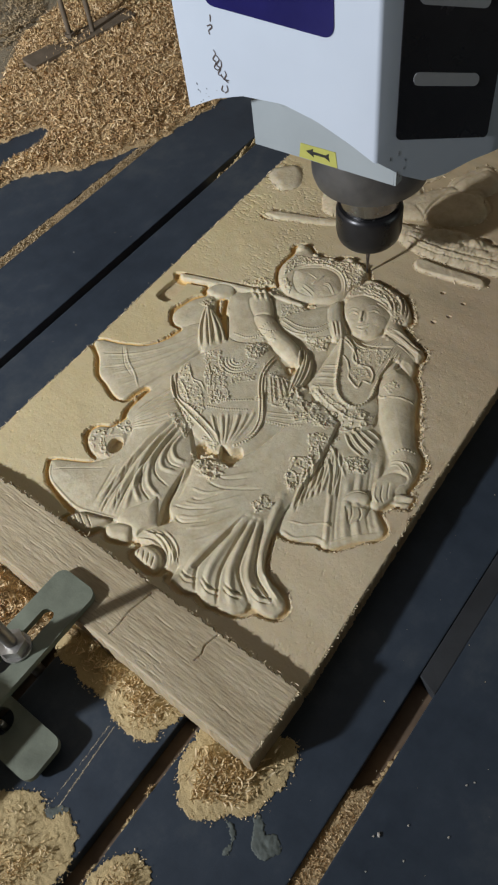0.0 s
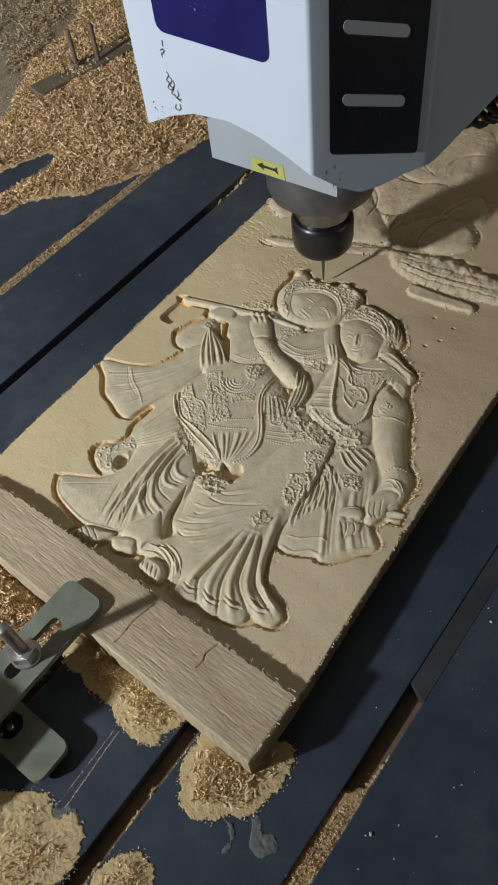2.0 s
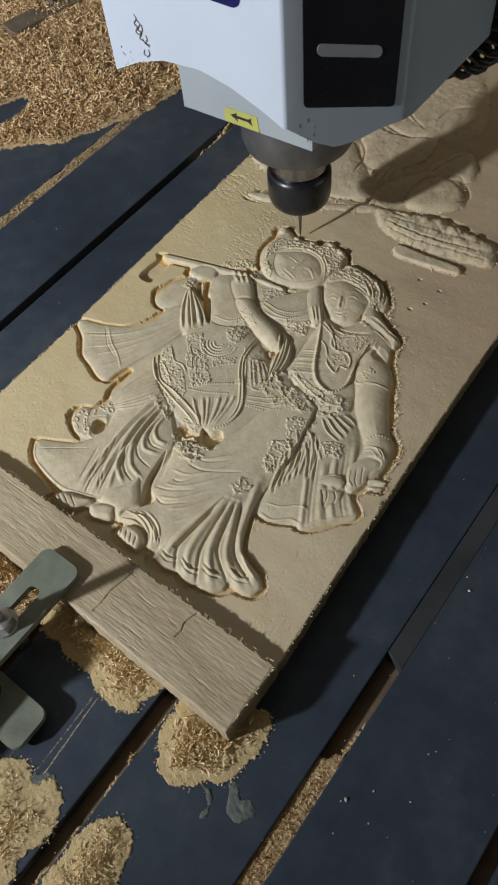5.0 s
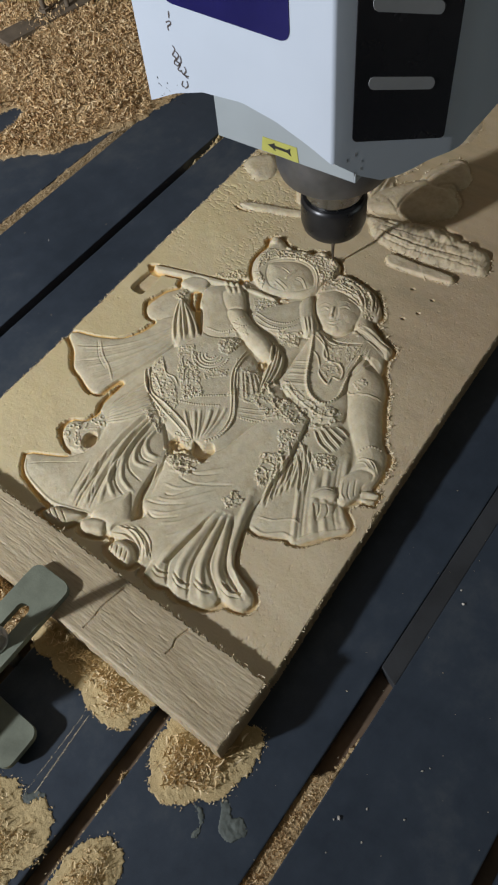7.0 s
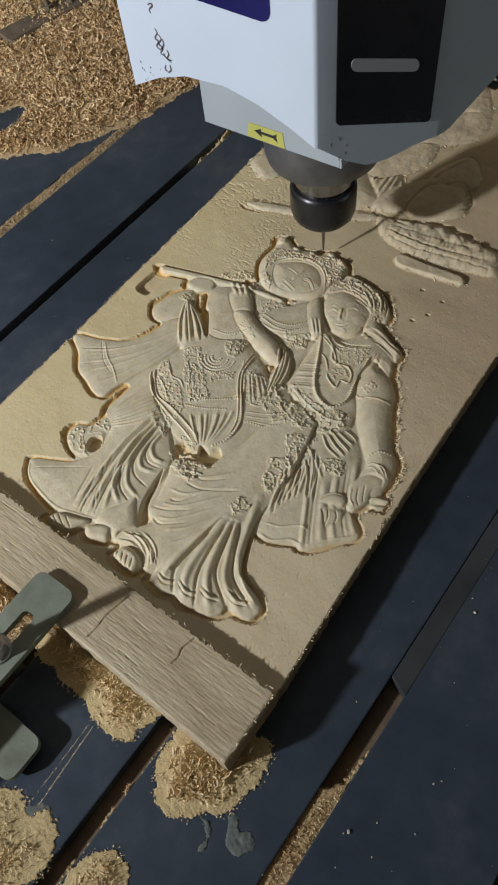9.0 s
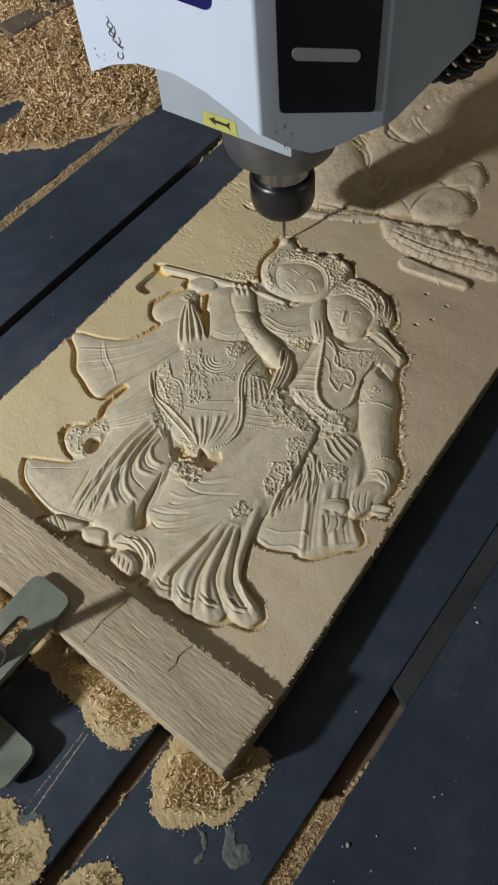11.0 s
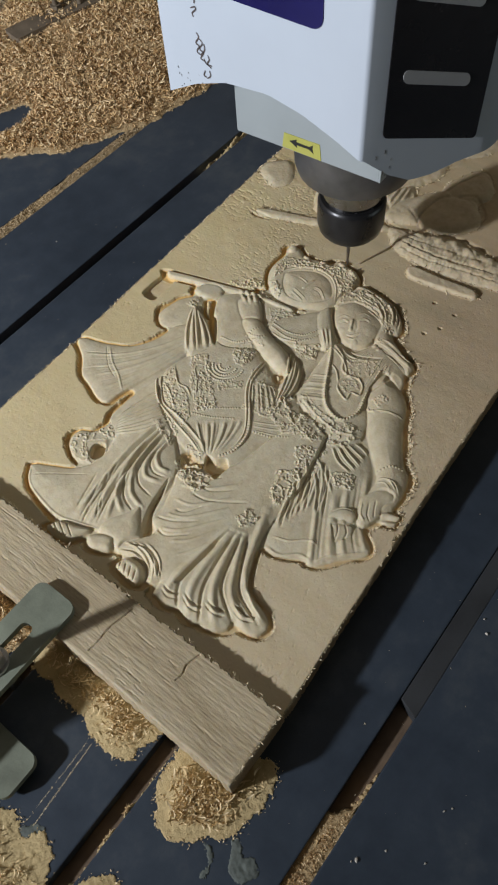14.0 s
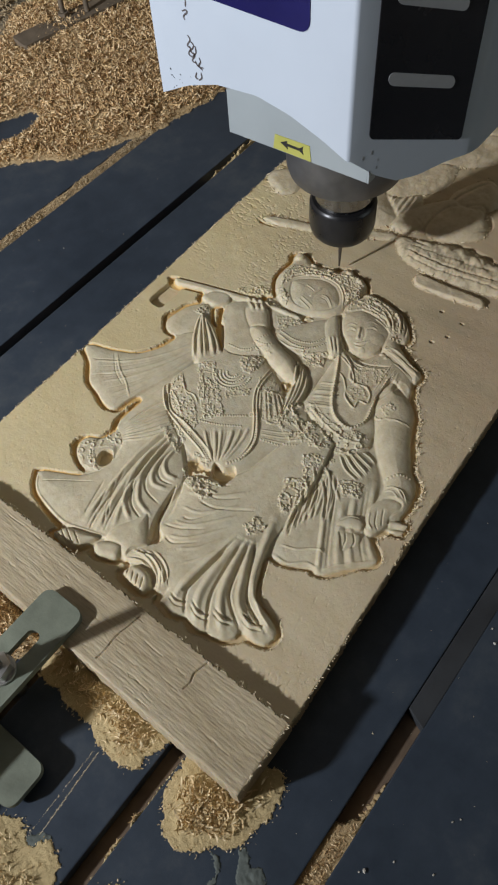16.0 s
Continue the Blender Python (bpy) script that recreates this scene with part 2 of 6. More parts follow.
def box(x0, x1, y0, y1, z0, z1, bevel=0.0, segments=2):
    bm = bmesh.new()
    bmesh.ops.create_cube(bm, size=1)
    for v in bm.verts:
        v.co = ((x0 + x1) / 2 + v.co.x * (x1 - x0), (y0 + y1) / 2 + v.co.y * (y1 - y0), (z0 + z1) / 2 + v.co.z * (z1 - z0))
    return bevelled(bm, bevel, segments) if bevel else bm


def prism(outline, z0, z1, bevel=0.0, segments=2):
    """A flat outline, drawn anticlockwise, made into a solid."""
    bm = bmesh.new()
    low, high = [bm.verts.new((x, y, z0)) for x, y in outline], [bm.verts.new((x, y, z1)) for x, y in outline]
    bm.faces.new(low[::-1])
    bm.faces.new(high)
    for i in range(len(outline)):
        j = (i + 1) % len(outline)
        bm.faces.new((low[i], low[j], high[j], high[i]))
    return bevelled(bm, bevel, segments, 50) if bevel else bm


def rounded(x0, x1, y0, y1, r, n=5):
    """A rectangle's outline with round corners."""
    out = []
    for cx, cy, a0 in ((x1 - r, y1 - r, 0), (x0 + r, y1 - r, 90), (x0 + r, y0 + r, 180), (x1 - r, y0 + r, 270)):
        out += [(cx + r * math.cos(radians(a0 + 90 * i / n)), cy + r * math.sin(radians(a0 + 90 * i / n))) for i in range(n + 1)]
    return out


def lathe(profile, n=48):
    """A profile of (radius, height) turned round the z axis."""
    bm = bmesh.new()
    rings = []
    for r, z in profile:
        rings.append([bm.verts.new((max(r, 1e-5) * math.cos(2 * math.pi * i / n), max(r, 1e-5) * math.sin(2 * math.pi * i / n), z)) for i in range(n)])
    for a, b in zip(rings, rings[1:]):
        for i in range(n):
            j = (i + 1) % n
            bm.faces.new((a[i], a[j], b[j], b[i]))
    bmesh.ops.remove_doubles(bm, verts=bm.verts, dist=1e-5)
    bmesh.ops.holes_fill(bm, edges=[e for e in bm.edges if e.is_boundary], sides=0)
    bmesh.ops.recalc_face_normals(bm, faces=bm.faces)
    return bm


def auto_smooth(ob, angle=35):
    """Smooth shading with hard edges kept."""
    bm = bmesh.new()
    bm.from_mesh(ob.data)
    for e in bm.edges:
        e.smooth = not (len(e.link_faces) == 2 and e.calc_face_angle(0) > radians(angle))
    for f in bm.faces:
        f.smooth = True
    bm.to_mesh(ob.data)
    bm.free()
    return ob


def curve_points(pts, per=6, closed=False):
    """A smooth line through the points."""
    p = [np.array(q, float) for q in pts]
    n = len(p)
    if n < 3 and not closed:
        return np.array([p[0] + (p[-1] - p[0]) * i / per for i in range(per + 1)])
    out = []
    for i in range(n if closed else n - 1):
        if closed:
            a, b, c, d = p[i - 1], p[i], p[(i + 1) % n], p[(i + 2) % n]
        else:
            a, b, c, d = p[max(i - 1, 0)], p[i], p[i + 1], p[min(i + 2, n - 1)]
        for k in range(per):
            t = k / per
            out.append(0.5 * (2 * b + (c - a) * t + (2 * a - 5 * b + 4 * c - d) * t * t + (3 * b - a - 3 * c + d) * t ** 3))
    if not closed:
        out.append(p[-1])
    return np.array(out)


def grain_field(x, y, scale, seed=0):
    """Soft value noise over arrays, -1 to 1."""
    table = np.random.RandomState(seed).uniform(-1, 1, (64, 64))
    gx, gy = np.asarray(x) * scale, np.asarray(y) * scale
    ix, iy = np.floor(gx).astype(int), np.floor(gy).astype(int)
    fx, fy = gx - ix, gy - iy
    fx, fy = fx * fx * (3 - 2 * fx), fy * fy * (3 - 2 * fy)
    g = lambda a, b: table[(ix + a) % 64, (iy + b) % 64]
    return (g(0, 0) * (1 - fx) + g(1, 0) * fx) * (1 - fy) + (g(0, 1) * (1 - fx) + g(1, 1) * fx) * fy


def rough_field(x, y, scale, seed=0, octaves=3):
    return sum(grain_field(x, y, scale * 2.1 ** k, seed + k) * 0.55 ** k for k in range(octaves))


def outline_distance(pts, x, y):
    """Distance to a closed outline, and whether inside."""
    best, inside = np.full(x.shape, 1e9), np.zeros(x.shape, bool)
    for (ax, ay), (bx, by) in zip(pts, np.roll(pts, -1, 0)):
        dx, dy = bx - ax, by - ay
        t = np.clip(((x - ax) * dx + (y - ay) * dy) / (dx * dx + dy * dy + 1e-12), 0, 1)
        best = np.minimum(best, (x - ax - t * dx) ** 2 + (y - ay - t * dy) ** 2)
        if ay != by:
            inside ^= ((ay > y) != (by > y)) & (x < (bx - ax) * (y - ay) / (by - ay) + ax)
    return np.sqrt(best), inside


def line_distance(pts, x, y):
    """Distance to an open line, and how far along it (0 to 1)."""
    best, along = np.full(x.shape, 1e9), np.zeros(x.shape)
    n = len(pts) - 1
    for i in range(n):
        (ax, ay), (bx, by) = pts[i], pts[i + 1]
        dx, dy = bx - ax, by - ay
        t = np.clip(((x - ax) * dx + (y - ay) * dy) / (dx * dx + dy * dy + 1e-12), 0, 1)
        d = (x - ax - t * dx) ** 2 + (y - ay - t * dy) ** 2
        near = d < best
        best[near], along[near] = d[near], (i + t[near]) / n
    return np.sqrt(best), along


# ---- the room ----
def room():
    # unseen closing room; its size and wall tone are set for bounce light
    x0, x1, y0, y1, z0, z1, w = -1.8, 1.75, -1.3, 1.9, -0.80, 1.75, 0.12
    for name, dims, mat, label in (
        ("floor", (x0, x1, y0, y1, z0 - w, z0), CONCRETE, "grey concrete workshop floor"),
        ("ceiling", (x0, x1, y0, y1, z1, z1 + w), WALLPAINT, "pale painted workshop ceiling"),
        ("wall_north", (x0, x1, y1, y1 + w, z0, z1), WALLPAINT, "pale painted workshop wall"),
        ("wall_east", (x1, x1 + w, y0, y1, z0, z1), WALLPAINT, "pale painted workshop wall"),
        ("wall_west", (x0 - w, x0, y0, y1, z0, z1), WALLPAINT, "pale painted workshop wall"),
    ):
        tagged(part(name, box(*dims), mat), label, name.split("_")[0], kind="structure")
    # the south wall stands round the opening added for the fill lamp
    south = tagged(new("wall_south"), "pale painted workshop wall with an opening made up for the fill lamp", "wall", kind="structure")
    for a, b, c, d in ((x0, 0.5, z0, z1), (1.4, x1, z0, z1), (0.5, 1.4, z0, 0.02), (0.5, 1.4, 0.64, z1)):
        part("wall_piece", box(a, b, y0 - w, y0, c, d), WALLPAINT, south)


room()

# ---- the machine bed ----
SLOTS = (-0.271, -0.163, -0.055, 0.0505, 0.157, 0.265, 0.379, 0.4935, 0.5945, 0.701, 0.809, 0.918, 1.026, 1.134, 1.242)
SLOT_WIDTHS = {0.0505: 0.0135, 0.157: 0.0122, 0.4935: 0.0090, 0.5945: 0.0120}
BED_X = (-0.34, 1.45)


def machine_bed():
    bed = tagged(new("machine_bed"), "router bed of blue-black plastic strips with open slots", "machine bed", kind="structure")
    part("base", box(BED_X[0] + 0.01, BED_X[1] - 0.01, SLOTS[0] - 0.09, SLOTS[-1] + 0.09, -0.80, -0.030, 0.004), RUSTY, bed, "dark steel frame")
    edges = [SLOTS[0] - 0.1, *SLOTS, SLOTS[-1] + 0.1]
    for a, b in zip(edges, edges[1:]):
        wa, wb = SLOT_WIDTHS.get(a, 0.0105), SLOT_WIDTHS.get(b, 0.0105)
        part("bed_strip", box(BED_X[0], BED_X[1], a + wa / 2, b - wb / 2, -0.022, 0.0, 0.0010), BED, bed)
    for y in SLOTS:
        w = SLOT_WIDTHS.get(y, 0.0105) / 2 - 0.0002
        part("slot_rail", box(BED_X[0], BED_X[1], y - w, y + w, -0.0295, -0.0100), ALLOY, bed, "brown dusty slot bottom")
    filler = box(0.163, BED_X[1] - 0.005, 0.0434, 0.0567, -0.0120, 0.0003, 0.0004)
    for v in filler.verts:
        if v.co.x < 0.2:
            v.co.x += max(0.0, v.co.y - 0.046) * 0.5
    part("slot_filler", filler, SLATE, bed, "dull grey plastic strip in the slot")
    return bed


machine_bed()

# ---- the carved board ----
BOARD_X, BOARD_Y, TOP, GROUND = 0.062, 0.107, 31.0, 22.6
STEP_U = 48.0
BOARD_W, BOARD_L = 308.0, 860.0
U = np.concatenate([np.arange(0, 440, 0.46), np.arange(440, 660, 0.9), np.arange(660, BOARD_L + 1, 4.0)])
V = np.arange(0, BOARD_W + 0.3, 0.46)
GU, GV = np.meshgrid(U, V, indexing="ij")
HIGH = np.zeros(GU.shape)
SHAPE = np.zeros(GU.shape, bool)
FINISH = np.zeros(GU.shape)


def window(pts, margin):
    """The part of the grid round some points."""
    pts = np.asarray(pts)
    a, b = np.searchsorted(U, (pts[:, 0].min() - margin, pts[:, 0].max() + margin))
    c, d = np.searchsorted(V, (pts[:, 1].min() - margin, pts[:, 1].max() + margin))
    return slice(max(a, 0), b + 1), slice(max(c, 0), d + 1)


def form(pts, level, rise, width):
    """A rounded swelling inside an outline, laid over what is there."""
    line = curve_points(pts, 5, True)
    w = window(line, 2)
    d, inside = outline_distance(line, GU[w], GV[w])
    q = np.clip(d / width, 0, 1)
    h = level + rise * (1 - (1 - q) ** 2) ** 0.75
    lap = np.clip(d / 1.7, 0, 1) ** 2
    HIGH[w] = np.where(inside, np.where(SHAPE[w], HIGH[w] * (1 - lap) + h * lap, h), HIGH[w])
    SHAPE[w] |= inside
    FINISH[w] = np.where(inside, 1.0, FINISH[w])


def ridge(pts, width, height):
    """A round bead along a line, thinning at its ends; a groove where the height is negative."""
    line = curve_points(pts, 5)
    w = window(line, width)
    d, along = line_distance(line, GU[w], GV[w])
    taper = np.clip(np.minimum(along, 1 - along) * 7, 0.25, 1)
    HIGH[w] += height * taper * 0.5 * (1 + np.cos(np.pi * np.clip(d / (width * 0.8), 0, 1)))


def folds(first, last, count, width, height):
    """Folds of cloth fanned from one line to another."""
    n = max(len(first), len(last))
    at = lambda pts, t: np.array([np.interp(t, np.linspace(0, 1, len(pts)), [p[k] for p in pts]) for k in (0, 1)])
    for i in range(count):
        f = (i + 0.15 * math.sin(i * 2.3)) / max(count - 1, 1)
        pts = [at(first, t) * (1 - f) + at(last, t) * f for t in np.linspace(0, 1, n + 1)]
        ridge(pts, width * (0.85 + 0.3 * abs(math.sin(i * 1.7))), height * (0.8 + 0.4 * abs(math.cos(i * 2.1))))
        if i + 1 < count:
            f = (i + 0.5) / (count - 1)
            ridge([at(first, t) * (1 - f) + at(last, t) * f for t in np.linspace(0, 1, n + 1)], width * 0.5, -height * 0.45)


def bump_at(u, v, r, h, ring=False):
    w = window([(u, v)], r * 1.3)
    d = np.hypot(GU[w] - u, GV[w] - v) / r
    if ring:
        HIGH[w] += h * np.exp(-((d - 0.7) / 0.22) ** 2)
    else:
        HIGH[w] += h * np.clip(1 - d * d, 0, 1) ** 0.8


def beads(pts, step, r, h):
    line = curve_points(pts, 8)
    run = np.concatenate([[0], np.cumsum(np.hypot(*np.diff(line, axis=0).T))])
    for s in np.arange(0, run[-1], step):
        bump_at(np.interp(s, run, line[:, 0]), np.interp(s, run, line[:, 1]), r, h)


def flower(u, v, r, h, turn):
    """A boss with petals round it."""
    bump_at(u, v, r * 0.34, h)
    for k in range(6):
        bump_at(u + r * 0.66 * math.cos(turn + k * 1.047), v + r * 0.66 * math.sin(turn + k * 1.047), r * 0.36, h * 0.75)


def scroll(u, v, r, h, turn):
    """A curled tendril."""
    hand = 1 if math.sin(turn * 7) > 0 else -1
    ridge([(u + r * (1 - 0.17 * k) * math.cos(turn + hand * k * 1.05), v + r * (1 - 0.17 * k) * math.sin(turn + hand * k * 1.05)) for k in range(6)], max(0.34 * r, 0.75), h * 1.25)


def leaf(u, v, r, h, turn):
    """A bent leaf with a groove down its middle."""
    at = lambda s, k: (u + r * (s * math.cos(turn) - k * math.sin(turn)), v + r * (s * math.sin(turn) + k * math.cos(turn)))
    ridge([at(-1, 0), at(0, 0.3), at(1, 0)], max(0.5 * r, 0.9), h)
    ridge([at(-0.7, 0.08), at(0, 0.36), at(0.7, 0.08)], 0.7, -0.5 * h)


def ornament(pts, count, r0, r1, h, seed):
    """Flowers, tendrils, leaves, rings and studs set close on a low ground with a scalloped rim."""
    rnd = random.Random(seed)
    line = np.asarray(pts, float)
    low, high = line.min(0), line.max(0)
    w = window(line, 3)
    d, inside = outline_distance(line, GU[w], GV[w])
    d = np.where(inside, d, -d) + 1.1 * rough_field(GU[w], GV[w], 0.33, seed, 2)
    HIGH[w] += 0.22 * h * np.clip(d / 0.8, 0, 1) + 0.35 * h * np.exp(-((d - 0.6) / 0.55) ** 2)
    done = []
    for _ in range(count * 22):
        u, v, r = rnd.uniform(low[0], high[0]), rnd.uniform(low[1], high[1]), rnd.uniform(r0, r1)
        if any((u - a) ** 2 + (v - b) ** 2 < (0.74 * (r + c)) ** 2 for a, b, c in done):
            continue
        if not outline_distance(line, np.array([u]), np.array([v]))[1][0]:
            continue
        kind, turn = rnd.random(), rnd.uniform(0, 6.3)
        if kind < 0.2 and r > 1.5:
            flower(u, v, r, h * 0.8, turn)
        elif kind < 0.55:
            scroll(u, v, r, h * 0.85, turn)
        elif kind < 0.8:
            leaf(u, v, r, h * 0.9, turn)
        elif kind < 0.9 and r > 1.1:
            bump_at(u, v, r, h * 0.8, True)
        else:
            bump_at(u, v, r * 0.55, h * 0.8)
        done.append((u, v, r))
        if len(done) >= count * 1.3:
            break


def pit(pts, depth, soft):
    """A pocket cut down into the wood."""
    line = curve_points(pts, 4, True)
    w = window(line, 2)
    d, inside = outline_distance(line, GU[w], GV[w])
    HIGH[w] = np.where(inside, np.minimum(HIGH[w], HIGH[w] * (1 - np.clip(d / soft, 0, 1)) - depth * np.clip(d / soft, 0, 1)), HIGH[w])


def torn(pts, amount, scale, seed):
    """Rough, half-milled wood inside an outline."""
    line = curve_points(pts, 4, True)
    w = window(line, 2)
    d, inside = outline_distance(line, GU[w], GV[w])
    HIGH[w] += np.where(inside, np.clip(d / 4, 0, 1), 0) * amount * rough_field(GU[w] * 0.6, GV[w] * 1.3, scale, seed, 4)


def carving():
    """The figures in relief, in millimetres above the milled ground."""
    # shawl and sleeve behind the flute player
    form([(191, 307.5), (200.5, 286.5), (209.5, 270.5), (226, 258.5), (252, 250.5), (246, 230.5), (228.5, 226.5), (209, 231), (188.5, 239), (170, 244.5), (156.5, 248), (155.5, 257.5), (160.5, 271), (165.5, 284), (178, 295)], 0.2, 1.3, 9)
    folds([(182.5, 293.5), (199, 268), (222.5, 248.5), (248.5, 236.5)], [(158.5, 249.5), (175, 244.5), (200, 235.5), (229.5, 227)], 5, 2.2, 0.5)
    ridge([(199, 284), (188, 271), (181, 258), (171.5, 245.5)], 1.6, 0.5)
    ridge([(182.5, 297), (196, 275.5)], 0.8, -0.5)
    ridge([(170, 286.5), (180.5, 272.5)], 0.8, -0.4)
    ridge([(198, 286.5), (184, 272), (177.5, 258)], 0.8, -0.4)
    form([(249, 274), (259.5, 274), (274, 269), (285, 256), (269.5, 243), (253, 246.5), (243, 256.5), (242, 266)], -1.0, 2.4, 10)
    # tail ornament beside the dress
    form([(114, 247), (125, 247.5), (132, 237), (146, 232.5), (156, 230), (140.5, 219.5), (132, 222), (118.5, 212), (108, 218.5), (104.5, 226.5), (106, 236.5)], -0.6, 1.2, 4)
    ornament([(115.5, 247.5), (131.5, 236.5), (153.5, 229.5), (139.5, 221), (133, 222.5), (121, 234.5), (109, 220), (105, 231.5)], 12, 1.8, 3.2, 1.0, 3)
    pit([(118.5, 228.5), (125, 228), (127.5, 222), (120, 216.5), (114, 218.5), (112.5, 223)], 6.0, 0.6)
    # dress of the flute player
    form([(79.5, 254), (84.5, 252.5), (99, 226), (114.5, 218), (134.5, 220), (145.5, 235), (161.5, 237), (189, 232.5), (200.5, 223.5), (165.5, 184), (142, 160), (124.5, 156.5), (110.5, 156), (91.5, 148.5), (79.5, 164.5), (73.5, 173.5), (65.5, 193), (61.5, 207.5), (65, 229.5), (70.5, 245.5)], 0.3, 2.8, 22)
    # curved folds hanging from the hip, straight pleats beside them
    ridge([(165, 200.5), (135.5, 203.5), (104.5, 201), (73.5, 197.5)], 3.4, 1.4)
    ridge([(165, 195.5), (131.5, 197), (103.5, 193), (73.5, 185.5)], 3.4, 1.4)
    ridge([(163.5, 192.5), (131, 190.5), (104.5, 186.5), (81, 176.5)], 3.4, 1.4)
    ridge([(149.5, 198), (119, 193.5), (100.5, 184), (92, 171)], 3.4, 1.4)
    ridge([(156.5, 193), (125.5, 189), (108, 177.5), (103.5, 163)], 3.4, 1.4)
    ridge([(157, 187), (134.5, 185.5), (124, 177.5), (126.5, 166.5)], 3.4, 1.4)
    ridge([(159, 184.5), (143, 183), (135.5, 174.5), (137, 166)], 3.4, 1.4)
    ridge([(165, 197.5), (133.5, 200), (104, 197), (73, 191)], 1.6, -1.1)
    ridge([(164, 194), (131, 193.5), (104, 189.5), (76.5, 181)], 1.6, -1.1)
    ridge([(144.5, 193.5), (120.5, 191.5), (103, 180), (97.5, 166)], 1.6, -1.1)
    ridge([(155.5, 189.5), (129, 187), (117, 178.5), (114, 164)], 1.6, -1.1)
    ridge([(157, 185), (137.5, 184), (130, 176), (131.5, 166.5)], 1.6, -1.1)
    ridge([(111, 202), (94, 193.5), (77.5, 183.5)], 1.6, -0.6)
    ridge([(105.5, 202.5), (88.5, 197.5), (71.5, 193.5)], 1.6, -0.6)
    ridge([(104.5, 208.5), (86.5, 203.5), (77, 201)], 1.6, -0.6)
    ridge([(120.5, 202), (101, 196), (84.5, 185.5)], 1.6, -0.6)
    ridge([(83.5, 194.5), (77, 192), (70.5, 190)], 1.6, -0.6)
    folds([(193.5, 217), (172, 227), (151.5, 231)], [(172.5, 194.5), (151.5, 205.5), (139, 222)], 9, 1.8, 0.8)
    ridge([(77, 247), (87, 233.5), (100, 214)], 0.8, -0.6)
    ridge([(79, 252), (72.5, 246.5), (69.5, 241)], 1.5, 0.6)
    ridge([(70, 245.5), (66, 228.5), (63.5, 208.5), (67.5, 193.5), (73.5, 175.5)], 2.0, 0.8)
    ridge([(63.5, 203), (64.5, 191.5), (69, 181.5)], 1.2, -0.9)
    ridge([(165.5, 184), (141.5, 161), (118.5, 157.5), (100, 154)], 4, -1.6)
    # feet with toes under the hem
    form([(52, 207.5), (57.5, 206), (62.5, 201.5), (66.5, 189.5), (69, 180), (60.5, 183), (53, 187.5), (51, 196.5)], 1.4, 4.0, 5)
    ridge([(55, 206.5), (52, 198.5)], 1.0, -0.8)
    ridge([(58, 205), (52.5, 193.5)], 1.0, -0.8)
    ridge([(60.5, 202), (54, 189)], 1.0, -0.8)
    ridge([(63, 197.5), (57, 186)], 1.0, -0.8)
    form([(71, 175), (81.5, 177), (94.5, 170), (104.5, 164.5), (95, 155), (85, 147), (73.5, 148), (69, 157)], 0.8, 4.0, 9)
    form([(61.5, 177.5), (66, 178), (72.5, 171), (74.5, 161.5), (65.5, 158.5), (60.5, 165), (58.5, 172)], 1.4, 3.8, 5)
    pit([(133.5, 163.5), (119.5, 157.5), (106, 154), (97.5, 145.5), (89, 142), (84, 146.5), (92, 153), (104, 159), (121, 162.5)], 3.6, 2.5)
    # wide pleated skirt with a scalloped hem
    form([(68.5, 154.5), (77.5, 156), (94, 143), (101, 152), (113.5, 151.5), (126, 156), (144, 162), (154.5, 142.5), (172, 134), (212.5, 130.5), (233.5, 123), (233.5, 84.5), (188, 75), (163, 80.5), (141.5, 81.5), (131, 80), (117.5, 75), (102, 67.5), (97, 59.5), (94, 49), (90, 41.5), (84.5, 39), (77.5, 42.5), (75.5, 51.5), (77, 59.5), (71, 59.5), (65, 64), (62, 72), (62, 76.5), (59.5, 82), (61, 90), (61.5, 95), (57.5, 102.5), (59.5, 111), (60, 115), (69.5, 116), (64, 122), (72.5, 130.5), (72, 143)], 0.9, 3.4, 20)
    ridge([(128, 101), (103.5, 105.5), (80.5, 109), (62.5, 107)], 5, 1.5)
    ridge([(127.5, 98), (101, 98.5), (78, 95.5), (62, 85.5)], 5, 1.7)
    ridge([(128.5, 94.5), (104.5, 90), (85, 83), (66.5, 67)], 5, 1.8)
    ridge([(129.5, 91.5), (106.5, 81), (89, 70.5), (77, 48.5)], 4.5, 1.6)
    ridge([(153.5, 89.5), (125, 80), (106, 72), (93.5, 56), (87, 41.5)], 6, 2.3)
    ridge([(125, 101), (98.5, 104), (76.5, 104.5), (62, 95)], 2.4, -1.8)
    ridge([(127, 96), (100, 93), (81, 88.5), (62.5, 77)], 2.4, -1.8)
    ridge([(128, 92), (105.5, 86), (88.5, 78.5), (76, 60)], 2.4, -1.8)
    ridge([(129.5, 88), (109, 78), (94, 68), (84.5, 46)], 2.4, -1.8)
    ridge([(114, 102), (92, 103.5), (72.5, 107)], 2.4, -1.8)
    ridge([(69, 112), (67.5, 106), (70, 100.5)], 1.3, -1.1)
    ridge([(65.5, 111), (64, 105), (66.5, 99.5)], 1.3, -1.1)
    ridge([(67, 111.5), (65.5, 105.5), (68.5, 100)], 1.3, 0.8)
    ridge([(73, 97), (70, 89), (72, 82)], 1.3, -1.1)
    ridge([(69.5, 95.5), (66.5, 88), (68.5, 80.5)], 1.3, -1.1)
    ridge([(71, 96.5), (68, 88.5), (70.5, 81.5)], 1.3, 0.8)
    ridge([(77.5, 81.5), (76, 73), (79, 67.5)], 1.3, -1.1)
    ridge([(74, 80), (72.5, 72), (75.5, 66.5)], 1.3, -1.1)
